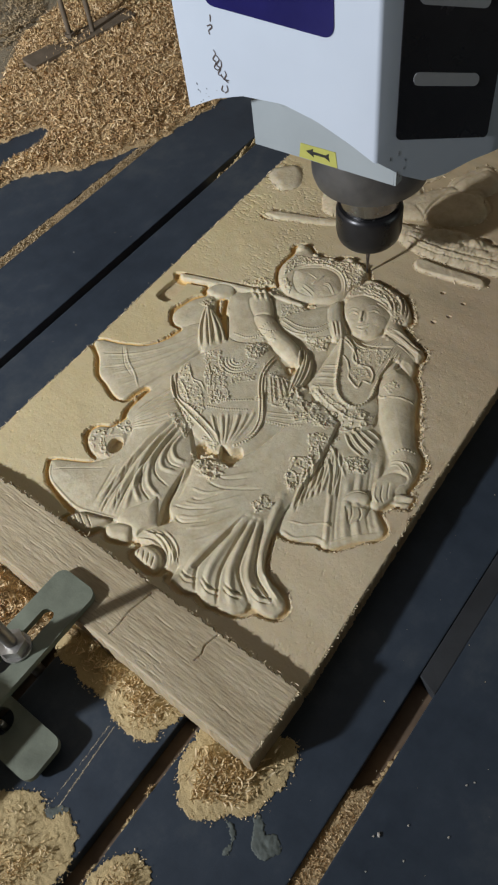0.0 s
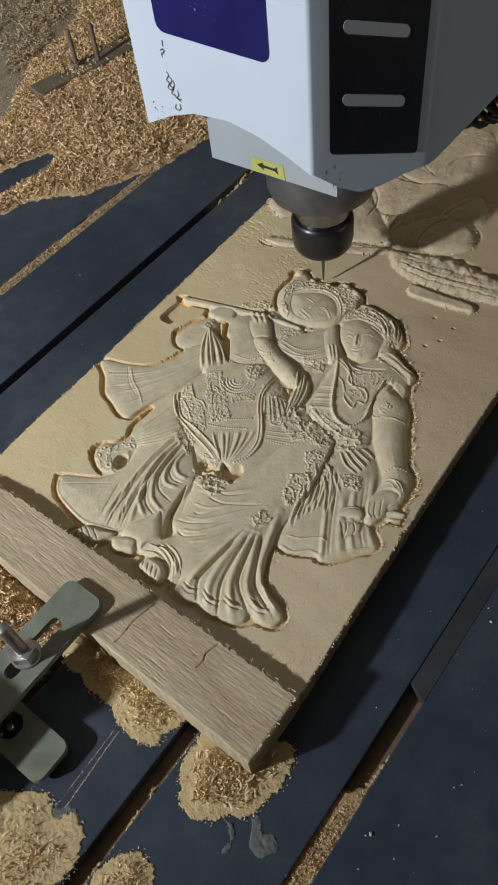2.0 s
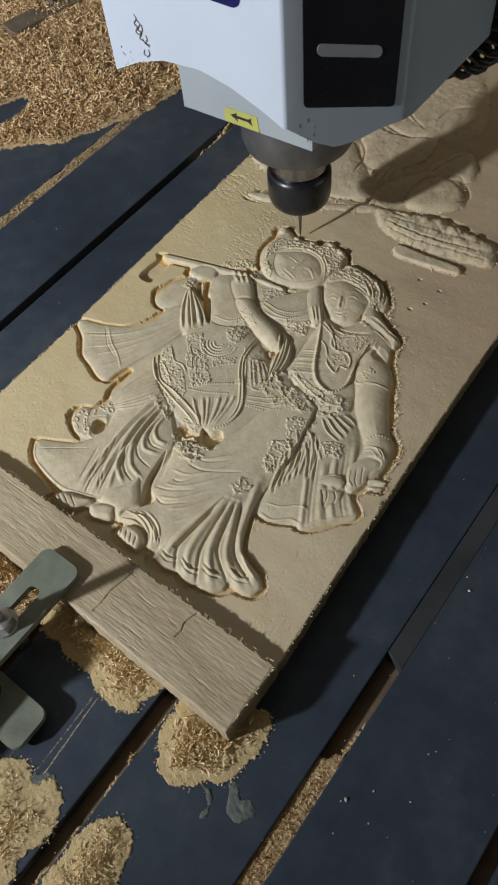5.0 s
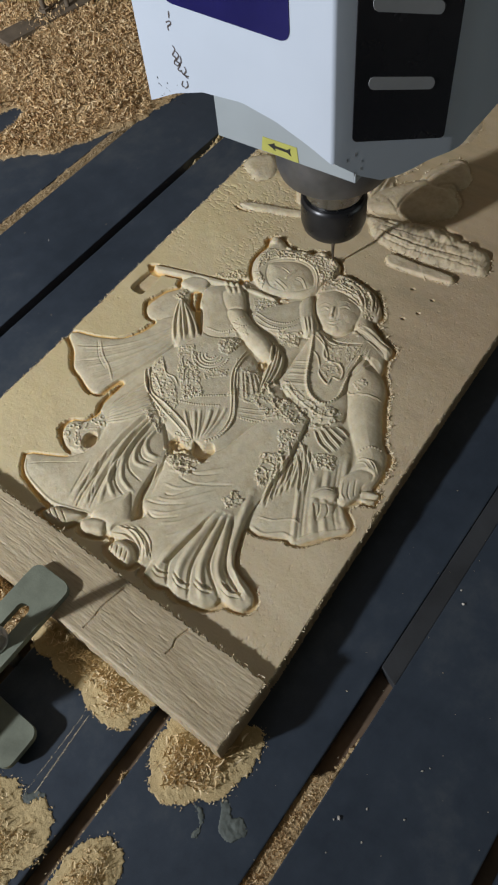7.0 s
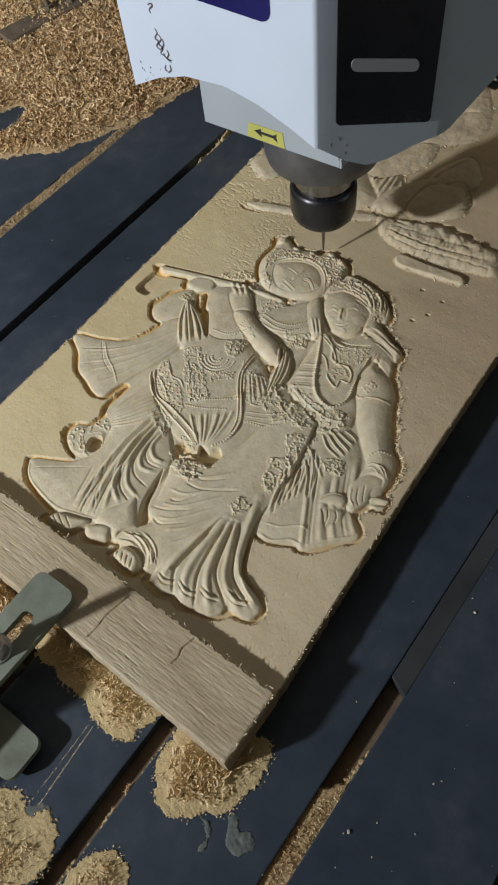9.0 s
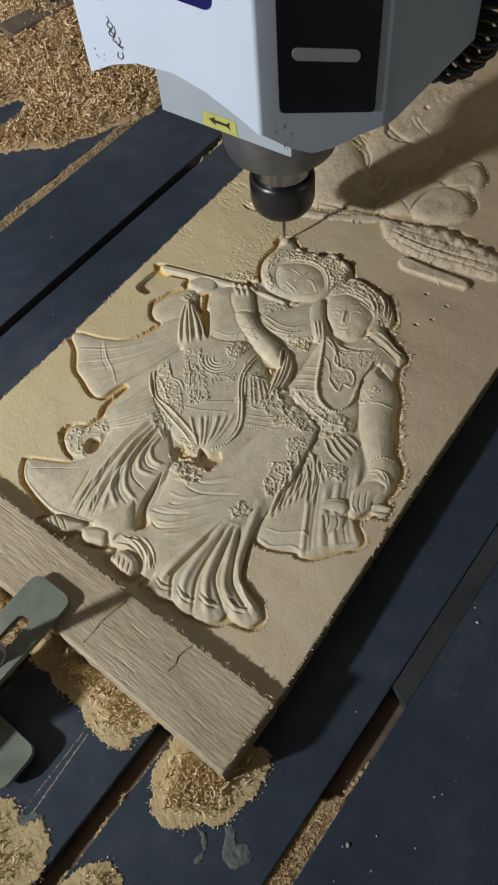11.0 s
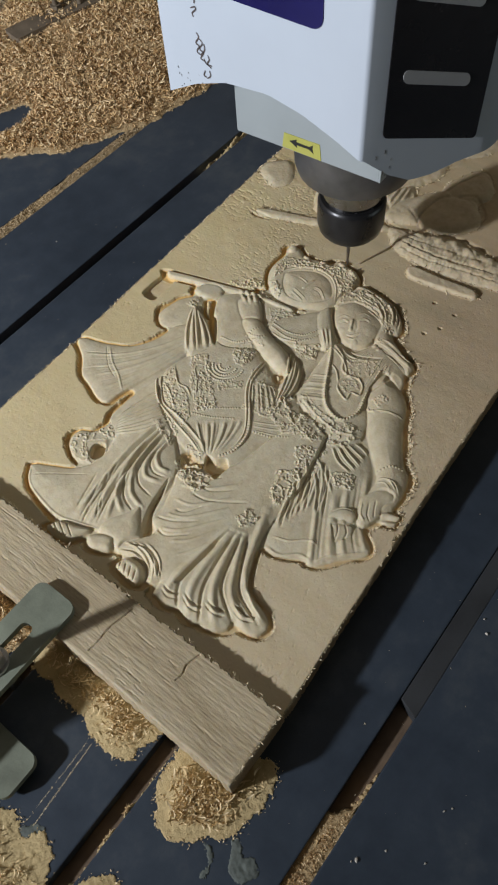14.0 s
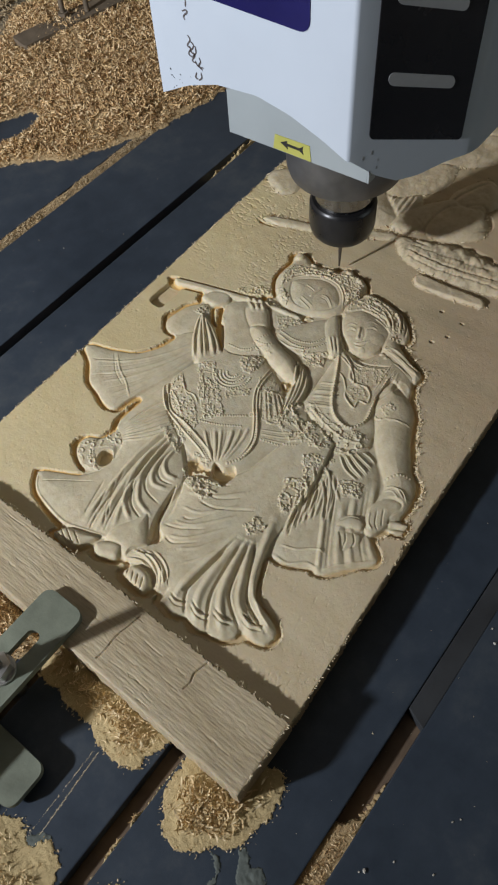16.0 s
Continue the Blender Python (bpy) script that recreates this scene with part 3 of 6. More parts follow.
    ridge([(75.5, 81), (74, 72.5), (77, 67)], 1.3, 0.8)
    ridge([(85.5, 64.5), (84, 56.5), (87.5, 49.5)], 1.3, -1.1)
    ridge([(82, 63.5), (80.5, 55.5), (84, 48.5)], 1.3, -1.1)
    ridge([(84, 64), (82.5, 56), (85.5, 49.5)], 1.3, 0.8)
    ridge([(98, 64.5), (92, 55), (88.5, 45.5)], 1.6, 1.0)
    ridge([(100, 63.5), (94, 54), (91, 44.5)], 1.2, -1.0)
    ornament([(136.5, 104), (147, 100.5), (143.5, 90.5), (135, 91.5), (132, 96.5)], 12, 1.2, 2.4, 1.2, 6)
    ridge([(152, 118.5), (141.5, 132), (140.5, 145.5)], 1.8, -0.9)
    ridge([(149, 105), (135, 127), (132.5, 140.5)], 1.8, -0.9)
    ridge([(155, 132), (148.5, 143.5), (146, 153)], 1.8, -0.9)
    ridge([(129.5, 128), (118.5, 135.5), (116, 142)], 1.8, -0.9)
    ridge([(117.5, 124), (108, 138), (104.5, 149.5)], 1.8, -0.9)
    ridge([(107.5, 121), (97, 134.5), (98, 143.5)], 1.8, -0.9)
    folds([(84.5, 140.5), (81.5, 125.5), (71, 118.5)], [(77, 155), (78, 134.5), (64.5, 123)], 4, 1.7, 0.8)
    form([(58.5, 146.5), (63, 148), (69.5, 144.5), (70, 133.5), (64.5, 126.5), (57, 127.5), (56.5, 135.5)], 1.4, 4.0, 4)
    ridge([(64.5, 146), (58, 143)], 1.0, -1.0)
    ridge([(65, 142), (58, 138)], 1.0, -1.0)
    ridge([(65.5, 138), (58, 134)], 1.0, -1.0)
    ridge([(65.5, 133.5), (58, 130)], 1.0, -1.0)
    ridge([(69.5, 153.5), (73.5, 144.5), (72, 135.5), (63.5, 123)], 1.4, 1.0)
    ridge([(71.5, 152.5), (75.5, 143.5), (74, 134), (65, 121.5)], 1.1, -0.9)
    ridge([(75.5, 151), (80, 139.5), (76, 127.5), (69.5, 118.5)], 1.4, 1.0)
    ridge([(77.5, 149.5), (82, 138.5), (78, 126), (71.5, 117)], 1.1, -0.9)
    ridge([(122.5, 147.5), (126, 133.5), (147, 114)], 2.2, 0.6)
    ridge([(133.5, 152.5), (138.5, 138), (158, 117)], 2.2, 0.6)
    ridge([(110, 145.5), (116, 131), (137.5, 112.5)], 2.2, 0.6)
    ridge([(99.5, 141), (106, 128), (128, 110.5)], 2.2, 0.6)
    ridge([(95.5, 128.5), (104, 118), (120, 108)], 2.2, 0.6)
    ridge([(89, 119), (98, 112), (109.5, 106.5)], 2.2, 0.6)
    # standing skirt of the second figure
    form([(132, 77), (147, 82), (176.5, 82.5), (211, 88), (233, 90.5), (240, 68), (225.5, 48), (206, 40), (185, 36.5), (178, 25.5), (168, 15.5), (152, 29.5), (138.5, 41), (137.5, 50), (132, 61), (129.5, 69)], -0.6, 2.6, 16)
    folds([(194.5, 84.5), (170, 83.5), (149, 79.5)], [(209, 81.5), (184, 72), (171.5, 68.5)], 6, 2.4, 1.2)
    folds([(177, 64.5), (151.5, 50.5), (139.5, 44)], [(218.5, 49), (181.5, 32.5), (167, 18.5)], 4, 4.2, 1.0)
    ridge([(140.5, 75), (143.5, 64.5), (151.5, 54.5), (152.5, 47)], 1.4, 0.7)
    ridge([(131.5, 74.5), (132, 63.5), (140, 52.5), (140, 43)], 2.2, 0.9)
    ridge([(141.5, 42), (151.5, 35), (167, 18.5)], 1.8, 0.6)
    ornament([(167, 97), (183, 100.5), (192.5, 91.5), (184, 81.5), (169.5, 82.5), (158, 87.5)], 22, 1.7, 3.0, 1.3, 5)
    ridge([(210.5, 89), (201.5, 74), (191.5, 61.5)], 2.0, 0.9)
    # trunk of the flute player with garland and belts
    form([(200, 228), (214.5, 228.5), (228.5, 224.5), (240.5, 224.5), (255, 217), (267, 201.5), (266.5, 187.5), (253.5, 160.5), (242, 142.5), (244.5, 128), (227, 114), (201, 122), (168, 130.5), (157, 150.5), (163.5, 185.5), (180, 215.5)], 0.2, 3.4, 20)
    ornament([(205, 230.5), (214, 228), (202, 213), (196, 198.5), (183, 185), (173.5, 184.5), (179, 202), (190, 219)], 46, 1.0, 2.3, 0.9, 7)
    ornament([(229, 221.5), (237.5, 211.5), (217.5, 191.5), (201, 173.5), (188, 182.5), (204, 201)], 52, 1.0, 2.3, 0.9, 71)
    ridge([(215.5, 228), (202, 213), (202, 204), (197.5, 196.5)], 1.1, 0.8)
    ridge([(196, 222), (191, 212), (182, 200)], 1.1, 0.7)
    ridge([(220.5, 211), (211, 201), (201, 194)], 1.1, 0.7)
    # necklace of concentric rows round the throat
    for k, r in enumerate((4.2, 7.0, 9.8, 12.6, 15.4)):
        arc = [(236.5 + r * math.cos(a), 192.5 + r * math.sin(a)) for a in np.linspace(-4.29, -1.29, 9)]
        if k % 2:
            ridge(arc, 1.1, 0.7)
        else:
            beads(arc, 1.9, 0.95, 0.8)
    ornament([(245, 189), (259.5, 194), (274, 188), (269, 180.5), (250.5, 178.5)], 22, 0.9, 1.9, 0.8, 73)
    ornament([(214, 182.5), (226.5, 169), (231.5, 171.5), (220.5, 187)], 14, 0.9, 1.8, 0.7, 74)
    ornament([(212, 158), (216.5, 129.5), (243, 146), (238.5, 161.5), (222.5, 156.5)], 40, 0.9, 2.0, 0.7, 75)
    ornament([(245.5, 172.5), (252.5, 157), (241, 151.5), (232.5, 164)], 9, 1.2, 2.2, 0.7, 9)
    folds([(235, 163.5), (211, 146.5)], [(244, 146.5), (233, 131)], 7, 1.5, 0.5)
    ridge([(206, 143), (214.5, 126.5), (226, 113.5)], 1.0, 0.5)
    ridge([(203, 140.5), (211.5, 124), (223, 111)], 1.0, 0.5)
    ridge([(200, 138), (208, 121.5), (219.5, 109)], 1.0, 0.5)
    beads([(199.5, 136.5), (204, 124), (210.5, 112)], 2.2, 0.8, 0.6)
    ridge([(204.5, 234), (196, 230), (186.5, 222), (179, 211.5), (172.5, 191.5), (167, 171), (161.5, 156)], 1.3, 1.3)
    ridge([(206.5, 231), (198, 227.5), (188.5, 219), (180.5, 209), (177.5, 191.5), (172, 171), (166.5, 155.5)], 1.3, 1.3)
    beads([(199.5, 230), (186.5, 221.5), (179, 211), (173.5, 191), (168.5, 170.5), (162, 154.5)], 2.1, 0.9, 0.6)
    ridge([(266, 171), (249.5, 170), (234.5, 167.5), (222.5, 161), (210.5, 151.5), (197.5, 143), (186.5, 140.5), (177, 142)], 1.2, 1.2)
    ridge([(266.5, 168), (250, 167.5), (235, 165), (223.5, 158.5), (211.5, 149), (198.5, 140), (186.5, 137.5), (176, 139)], 1.2, 1.2)
    beads([(218, 154), (203, 144), (190.5, 138.5), (177.5, 139.5), (167, 146)], 2.3, 1.3, 1.1)
    beads([(189, 185.5), (197, 177), (210.5, 158)], 2.0, 0.8, 0.7)
    beads([(186, 185), (191, 172), (200.5, 155.5)], 2.0, 0.8, 0.7)
    folds([(181.5, 176.5), (171.5, 165.5), (163, 154)], [(203, 149.5), (188, 146.5), (169, 147.5)], 6, 2.4, 0.8)
    ornament([(148.5, 170), (159.5, 161.5), (150.5, 148), (152.5, 135.5), (134, 140), (137.5, 157.5)], 26, 1.7, 3.2, 1.4, 11)
    pit([(154, 170), (160.5, 166.5), (157, 160), (158, 152.5), (151, 157), (150, 161)], 5.0, 0.5)
    pit([(164, 153), (165, 145.5), (170, 139.5), (165.5, 134), (157.5, 134.5), (151, 135.5), (153.5, 142), (155.5, 149)], 5.5, 0.5)
    ornament([(165, 208), (175, 201.5), (165.5, 184), (154.5, 180.5), (159, 194)], 12, 1.5, 2.6, 1.1, 12)
    ornament([(163, 173), (162.5, 157.5), (152.5, 152.5), (154, 162.5)], 14, 1.0, 2.0, 1.0, 13)
    # chest, arms and shoulder cloth, on the low ground that lies behind them
    form([(288.5, 182), (292, 152), (296, 128.5), (277.5, 133.5), (256, 131.5), (260.5, 147.5)], -0.6, 1.2, 6)
    form([(320, 219.5), (315, 188.5), (313, 171), (292.5, 171.5), (285.5, 182.5), (300.5, 202.5)], -0.4, 1.2, 5)
    form([(275, 234.5), (293.5, 241.5), (305.5, 225.5), (288.5, 203.5), (269.5, 183), (256.5, 193), (251.5, 213)], 1.0, 2.6, 13)
    form([(272.5, 253.5), (269, 240), (261, 227), (249, 214), (236, 217), (227.5, 223), (240, 239), (257, 249)], 0.6, 2.6, 8)
    folds([(271.5, 253), (252.5, 246), (230.5, 228)], [(271, 249.5), (259.5, 228.5), (247, 214.5)], 5, 2.6, 1.5)
    pit([(267, 235), (274, 231), (251, 213.5), (252, 218.5)], 4.0, 0.5)
    ornament([(271, 261.5), (286, 256.5), (285.5, 240.5), (277, 233.5), (270, 241)], 26, 0.9, 2.2, 0.9, 14)
    form([(294.5, 192), (319, 171.5), (326.5, 158), (307, 138), (286.5, 149), (282, 169), (283.5, 184)], 0.8, 2.2, 11)
    ridge([(286, 184.5), (285, 171.5), (290, 158), (296.5, 154.5)], 1.4, 0.8)
    ridge([(296.5, 189), (312.5, 179), (320, 172)], 1.4, 0.5)
    ornament([(306, 199.5), (324, 174.5), (310.5, 177.5), (295.5, 190)], 26, 0.8, 1.7, 0.7, 15)
    ornament([(286, 160.5), (296, 143.5), (284, 138), (280, 150)], 12, 1.4, 2.6, 1.0, 16)
    beads([(294.5, 187), (293, 171.5), (299, 157.5), (314.5, 151)], 2.0, 0.9, 0.8)
    beads([(290.5, 185.5), (288.5, 169), (294.5, 154.5), (311, 146.5)], 2.0, 0.9, 0.8)
    beads([(258, 213), (260.5, 199.5), (273.5, 189)], 2.0, 0.9, 0.7)
    # head of the flute player: crown, hair and tilted face
    form([(329, 217.5), (341.5, 225.5), (353, 226.5), (364, 225), (373.5, 228.5), (379, 224), (377.5, 215.5), (373, 207), (376.5, 194.5), (378, 185), (384.5, 182), (383.5, 170), (380.5, 159), (374.5, 154), (362, 152), (351, 154.5), (340, 157), (332, 161.5), (324.5, 174.5), (318.5, 191), (320, 204)], -0.1, 3.9, 7)
    for u, v, r in ((372, 222, 4.6), (371.5, 206, 3.2), (373.5, 190.5, 3.0), (381, 175.5, 3.6), (377, 162.5, 3.8)):
        bump_at(u, v, r, 2.1)
        bump_at(u, v, r * 0.9, 0.6, True)
    ornament([(334.5, 216.5), (347.5, 223.5), (361, 221), (367.5, 202), (374, 182.5), (379.5, 167.5), (375.5, 157), (362, 154), (349.5, 158.5), (360.5, 168.5), (365, 181), (361.5, 197.5), (352, 213.5), (341.5, 214)], 80, 1.0, 2.3, 1.0, 17)
    ornament([(319.5, 218), (330.5, 220), (332, 211), (325, 201), (315, 199.5), (313.5, 208.5)], 18, 1.2, 2.4, 1.1, 171)
    ornament([(359, 165.5), (367.5, 157.5), (361, 151), (348.5, 155.5)], 14, 1.0, 2.0, 1.0, 172)
    form([(339, 210), (347, 211.5), (355.5, 202.5), (362, 189), (361, 176), (354, 167), (344.5, 161.5), (337.5, 164), (331, 170), (326, 178), (323.5, 186), (323.5, 195), (330.5, 204.5)], 2.2, 3.2, 13)
    ridge([(346, 214), (357.5, 203.5), (364, 189), (362.5, 175), (354.5, 165), (343, 158.5)], 1.2, 0.9)
    beads([(350.5, 214.5), (361, 204.5), (368, 189), (366, 174.5), (357, 164)], 2.1, 0.9, 0.7)
    ridge([(350.5, 184.5), (345, 185.5), (338.5, 187)], 2.4, 0.8)
    bump_at(338.5, 187, 1.5, 0.6)
    ridge([(347, 197.5), (346.5, 193.5), (345, 187.5)], 1.2, 0.45)
    ridge([(345.5, 195.5), (345, 191.5), (343.5, 187.5)], 0.8, -0.4)
    ridge([(344, 180), (344.5, 174.5), (338, 165.5)], 1.2, 0.5)
    ridge([(341.5, 179.5), (341.5, 174), (337, 167.5)], 0.9, -0.4)
    ridge([(333.5, 193.5), (332, 187.5), (330, 180)], 1.2, 0.5)
    ridge([(330, 193.5), (328.5, 187), (327, 181)], 1.2, 0.35)
    ridge([(331.5, 193.5), (328, 180.5)], 0.7, -0.4)
    bump_at(324.5, 191.5, 3.0, 0.5)
    bump_at(340.5, 201, 5.0, 0.4)
    # flute, hand and forearm
    pit([(257.5, 298), (267.5, 299.5), (288, 297), (284.5, 286.5), (267.5, 286.5), (257.5, 287.5)], 4.4, 0.8)
    form([(291, 297.5), (294.5, 289), (304.5, 253), (313.5, 217), (317, 186), (312.5, 184.5), (308, 215.5), (299, 249.5), (288.5, 284.5), (286.5, 293.5)], 0.2, 2.6, 2.2)
    form([(286.5, 265.5), (299, 261), (303, 246.5), (294.5, 242.5), (285.5, 251)], 0.4, 2.0, 4)
    ornament([(309.5, 245.5), (322, 241.5), (327.5, 225), (319.5, 218), (314, 230.5)], 14, 1.0, 2.2, 1.2, 173)
    form([(297, 227), (310.5, 215), (298, 201.5), (288, 197), (280.5, 208.5)], 1.8, 2.6, 7)
    ridge([(309, 232), (298, 218)], 3.2, 1.5)
    ridge([(311, 227.5), (300.5, 214.5)], 3.2, 1.5)
    ridge([(313.5, 222.5), (303, 210.5)], 3.2, 1.5)
    ridge([(315.5, 217.5), (305.5, 206.5)], 3.2, 1.5)
    form([(282, 210.5), (291, 199.5), (283, 182), (276, 159), (263.5, 146), (257, 153.5), (264, 177.5), (270.5, 197.5)], 1.8, 4.6, 10)
    beads([(270.5, 196.5), (278, 194), (284, 190.5)], 2.2, 1.0, 0.8)
    beads([(272.5, 197), (272.5, 191), (274, 185.5), (278, 182.5)], 2.2, 0.9, 0.7)
    ornament([(255.5, 198.5), (274, 188), (269, 178), (244, 180.5), (242.5, 188.5)], 26, 0.9, 2.2, 0.8, 18)
    ornament([(232.5, 142.5), (235, 135.5), (231, 118.5), (221, 103), (211, 118), (219.5, 135.5)], 26, 1.0, 2.0, 0.8, 19)
    form([(277, 160), (272, 144.5), (255, 134), (236, 135), (225.5, 138), (243.5, 145.5), (262, 148.5)], 1.0, 2.2, 6)
    folds([(276.5, 157.5), (256, 146), (227.5, 138)], [(272, 144.5), (254.5, 135), (235, 135.5)], 4, 1.8, 1.2)
    # trunk of the second figure
    form([(293, 135.5), (308, 134), (308, 116.5), (329, 102), (317, 76.5), (293.5, 66), (277, 79.5), (256, 71.5), (236, 69), (227.5, 91.5), (238.5, 115.5), (245, 129.5), (272, 133)], 0.4, 3.4, 16)
    beads([(304.5, 136), (284.5, 125.5), (262, 114.5), (250.5, 105.5), (245.5, 95), (247, 87), (259, 82.5), (274.5, 85.5), (290.5, 87.5), (302.5, 89)], 2.5, 1.25, 1.3)
    ridge([(304.5, 136), (284.5, 125.5), (262, 114.5), (250.5, 105.5), (245.5, 95), (247, 87), (259, 82.5), (274.5, 85.5)], 3.2, 1.0)
    ridge([(304.5, 132.5), (296, 119.5), (285, 113), (282.5, 100.5)], 2.0, 0.9)
    beads([(304, 121), (301, 115), (303.5, 110.5), (312, 108.5)], 1.7, 0.7, 0.5)
    beads([(302, 123), (298, 114.5), (301.5, 108), (312, 105.5)], 1.7, 0.7, 0.5)
    beads([(299.5, 125), (295, 114), (299, 105.5), (312.5, 102.5)], 1.7, 0.7, 0.5)
    # clover pendant on its cord
    ridge([(274, 110), (281, 108.5), (285, 100), (281, 92.5), (272.5, 90), (271, 96.5), (263.5, 96), (265.5, 102.5), (269, 107.5), (274, 110)], 1.2, 1.1)
    ornament([(273.5, 108), (279, 106.5), (282, 98.5), (277, 93.5), (273, 98), (267, 99.5)], 9, 0.8, 1.5, 0.7, 221)
    ridge([(301, 133.5), (295.5, 121), (288.5, 112), (281, 108)], 1.3, 0.8)
    ridge([(285.5, 124), (282, 117), (274, 110)], 1.3, 0.8)
    ornament([(297.5, 117), (302, 105.5), (310.5, 92.5), (296.5, 91.5), (284.5, 97), (287.5, 109.5)], 26, 0.8, 1.5, 0.6, 222)
    ridge([(266.5, 81), (294.5, 83), (311.5, 85)], 1.2, 0.5)
    ridge([(262.5, 84.5), (290, 87.5), (307, 89.5)], 1.2, 0.5)
    beads([(264.5, 82.5), (292, 85), (309.5, 87.5)], 1.9, 0.8, 0.5)
    folds([(276.5, 91), (316.5, 94)], [(274.5, 83), (307, 80)], 9, 1.2, 0.4)
    folds([(269.5, 131), (275, 117.5)], [(247, 128), (256, 107.5)], 4, 2.0, 0.6)
    ornament([(236.5, 136.5), (249, 128.5), (242.5, 101.5), (248, 78), (229.5, 71), (216.5, 100), (224, 119)], 28, 2.0, 3.8, 1.2, 22)
    ridge([(247, 124), (239.5, 107.5), (236, 86), (242, 71.5)], 1.6, 0.8)
    beads([(250.5, 123.5), (244, 108), (240.5, 86.5), (247, 72)], 2.0, 0.8, 0.5)
    ridge([(230.5, 99.5), (233, 99), (232.5, 97), (230.5, 97.5), (230.5, 99.5)], 0.9, 0.8)
    ridge([(230, 101), (234, 100), (233.5, 95.5), (229, 96.5), (230, 101)], 0.9, 0.8)
    ridge([(219.5, 98.5), (221.5, 98), (221, 96), (219, 96), (219.5, 98.5)], 0.9, 0.8)
    ridge([(218.5, 99.5), (223, 99), (222, 94.5), (217.5, 95.5), (218.5, 99.5)], 0.9, 0.8)
    ornament([(207, 104), (217, 84), (202.5, 82), (192.5, 91.5)], 24, 1.4, 2.6, 1.0, 23)
    ridge([(223, 81.5), (215.5, 72.5), (212.5, 60.5)], 1.2, 1.0)
    ridge([(225.5, 78.5), (220, 69), (216.5, 58.5)], 1.2, 1.0)
    ridge([(228.5, 75.5), (225, 67.5), (221.5, 57.5)], 1.2, 1.0)
    ridge([(231.5, 72.5), (229.5, 65.5), (228, 58)], 1.2, 1.0)
    ridge([(235.5, 69.5), (235, 63.5), (233, 57.5)], 1.2, 0.9)
    ridge([(224, 80), (217.5, 70.5), (214.5, 59.5)], 1.0, -0.8)
    ridge([(227, 77), (222.5, 68), (219, 58)], 1.0, -0.8)
    ridge([(229.5, 74), (227.5, 66.5), (225, 57.5)], 1.0, -0.8)
    ridge([(223.5, 84), (231.5, 76), (243.5, 66.5)], 1.5, 1.0)
    ornament([(205, 71), (209, 64), (211.5, 56), (200, 56), (197.5, 64)], 14, 1.0, 2.2, 1.0, 223)
    # ribbons hanging from the belt
    for k, line in enumerate(([(203, 89.5), (188.5, 78), (171, 70.5)], [(199, 79.5), (187, 69), (172, 61.5)], [(209, 81), (195, 69), (179, 62.5)], [(189.5, 84.5), (177.5, 77.5), (164.5, 72)], [(177.5, 85.5), (163.5, 80.5), (149, 75.5)], [(207, 74), (192, 65.5), (174, 57)], [(183, 85.5), (170.5, 80), (155.5, 74)])):
        ridge(line, 1.4, -1.0)
        ridge([(u - 0.4, v + 2.2) for u, v in line], 1.3, 0.7)
    ornament([(203, 67), (211.5, 54.5), (202, 51), (196, 62)], 12, 1.4, 2.6, 1.0, 24)
    # head of the second figure: waved hair drawn back, round face
    form([(336, 154), (345.5, 158.5), (355, 157.5), (361.5, 153.5), (369.5, 152), (372.5, 142.5), (370.5, 129.5), (368.5, 119.5), (364.5, 110.5), (357, 102.5), (349.5, 97), (342.5, 97), (338.5, 100.5), (333.5, 93), (327.5, 83), (324, 72.5), (319, 69), (311.5, 70.5), (314.5, 79), (317, 88.5), (318, 95.5), (322.5, 105.5), (330, 120.5), (334.5, 145.5)], 0.0, 4.0, 8)
    for k, line in enumerate(([(366.5, 150), (367.5, 137.5), (364.5, 123), (356, 110.5), (344, 104.5)], [(362.5, 146.5), (363, 133), (357, 120), (345, 109.5)], [(358.5, 143), (357.5, 128), (348, 115.5)], [(370, 139), (368.5, 122.5), (361.5, 111), (349, 102)], [(368.5, 128), (364, 113.5), (355.5, 103), (345.5, 98.5)], [(360, 150.5), (356.5, 137.5), (353, 123), (345.5, 113)])):
        ridge(line, 2.0, 1.1)
        ridge([(u + 0.6, v + 2.0) for u, v in line], 1.2, -0.8)
    for u, v, r, turn in ((361.5, 143, 3.0, 0.4), (365.5, 136, 2.6, 1.9), (360, 117.5, 3.0, 2.4), (349.5, 105, 2.6, 3.3), (337.5, 107.5, 2.4, 4.0), (328, 106.5, 2.2, 5.1), (358.5, 149.5, 2.4, 1.0), (340, 102, 2.4, 5.6)):
        scroll(u, v, r, 1.0, turn)
    for line in ([(326.5, 103.5), (324, 93), (320.5, 82.5), (317.5, 70.5)], [(330.5, 103.5), (328.5, 92.5), (324, 81.5), (322, 71.5)], [(322, 102), (319, 93), (316, 81.5), (312, 72)], [(330.5, 99.5), (326.5, 89), (323, 78.5)]):
        ridge(line, 1.8, 1.2)
        ridge([(u + 0.5, v + 1.7) for u, v in line], 1.0, -0.8)
    ornament([(337.5, 154), (353, 156), (366.5, 150), (366.5, 127), (359, 110.5), (341, 105), (344, 113), (351.5, 129.5), (351, 144.5), (343.5, 152)], 44, 1.1, 2.3, 0.9, 225)
    form([(335.5, 153), (343.5, 152), (351, 144.5), (352.5, 133.5), (349, 120.5), (343, 112), (334.5, 109), (325, 109), (316.5, 112), (311, 119.5), (310.5, 127), (315.5, 136), (323.5, 145.5)], 2.2, 4.0, 17)
    ridge([(348.5, 130), (346.5, 120), (342.5, 111)], 1.2, 0.9)
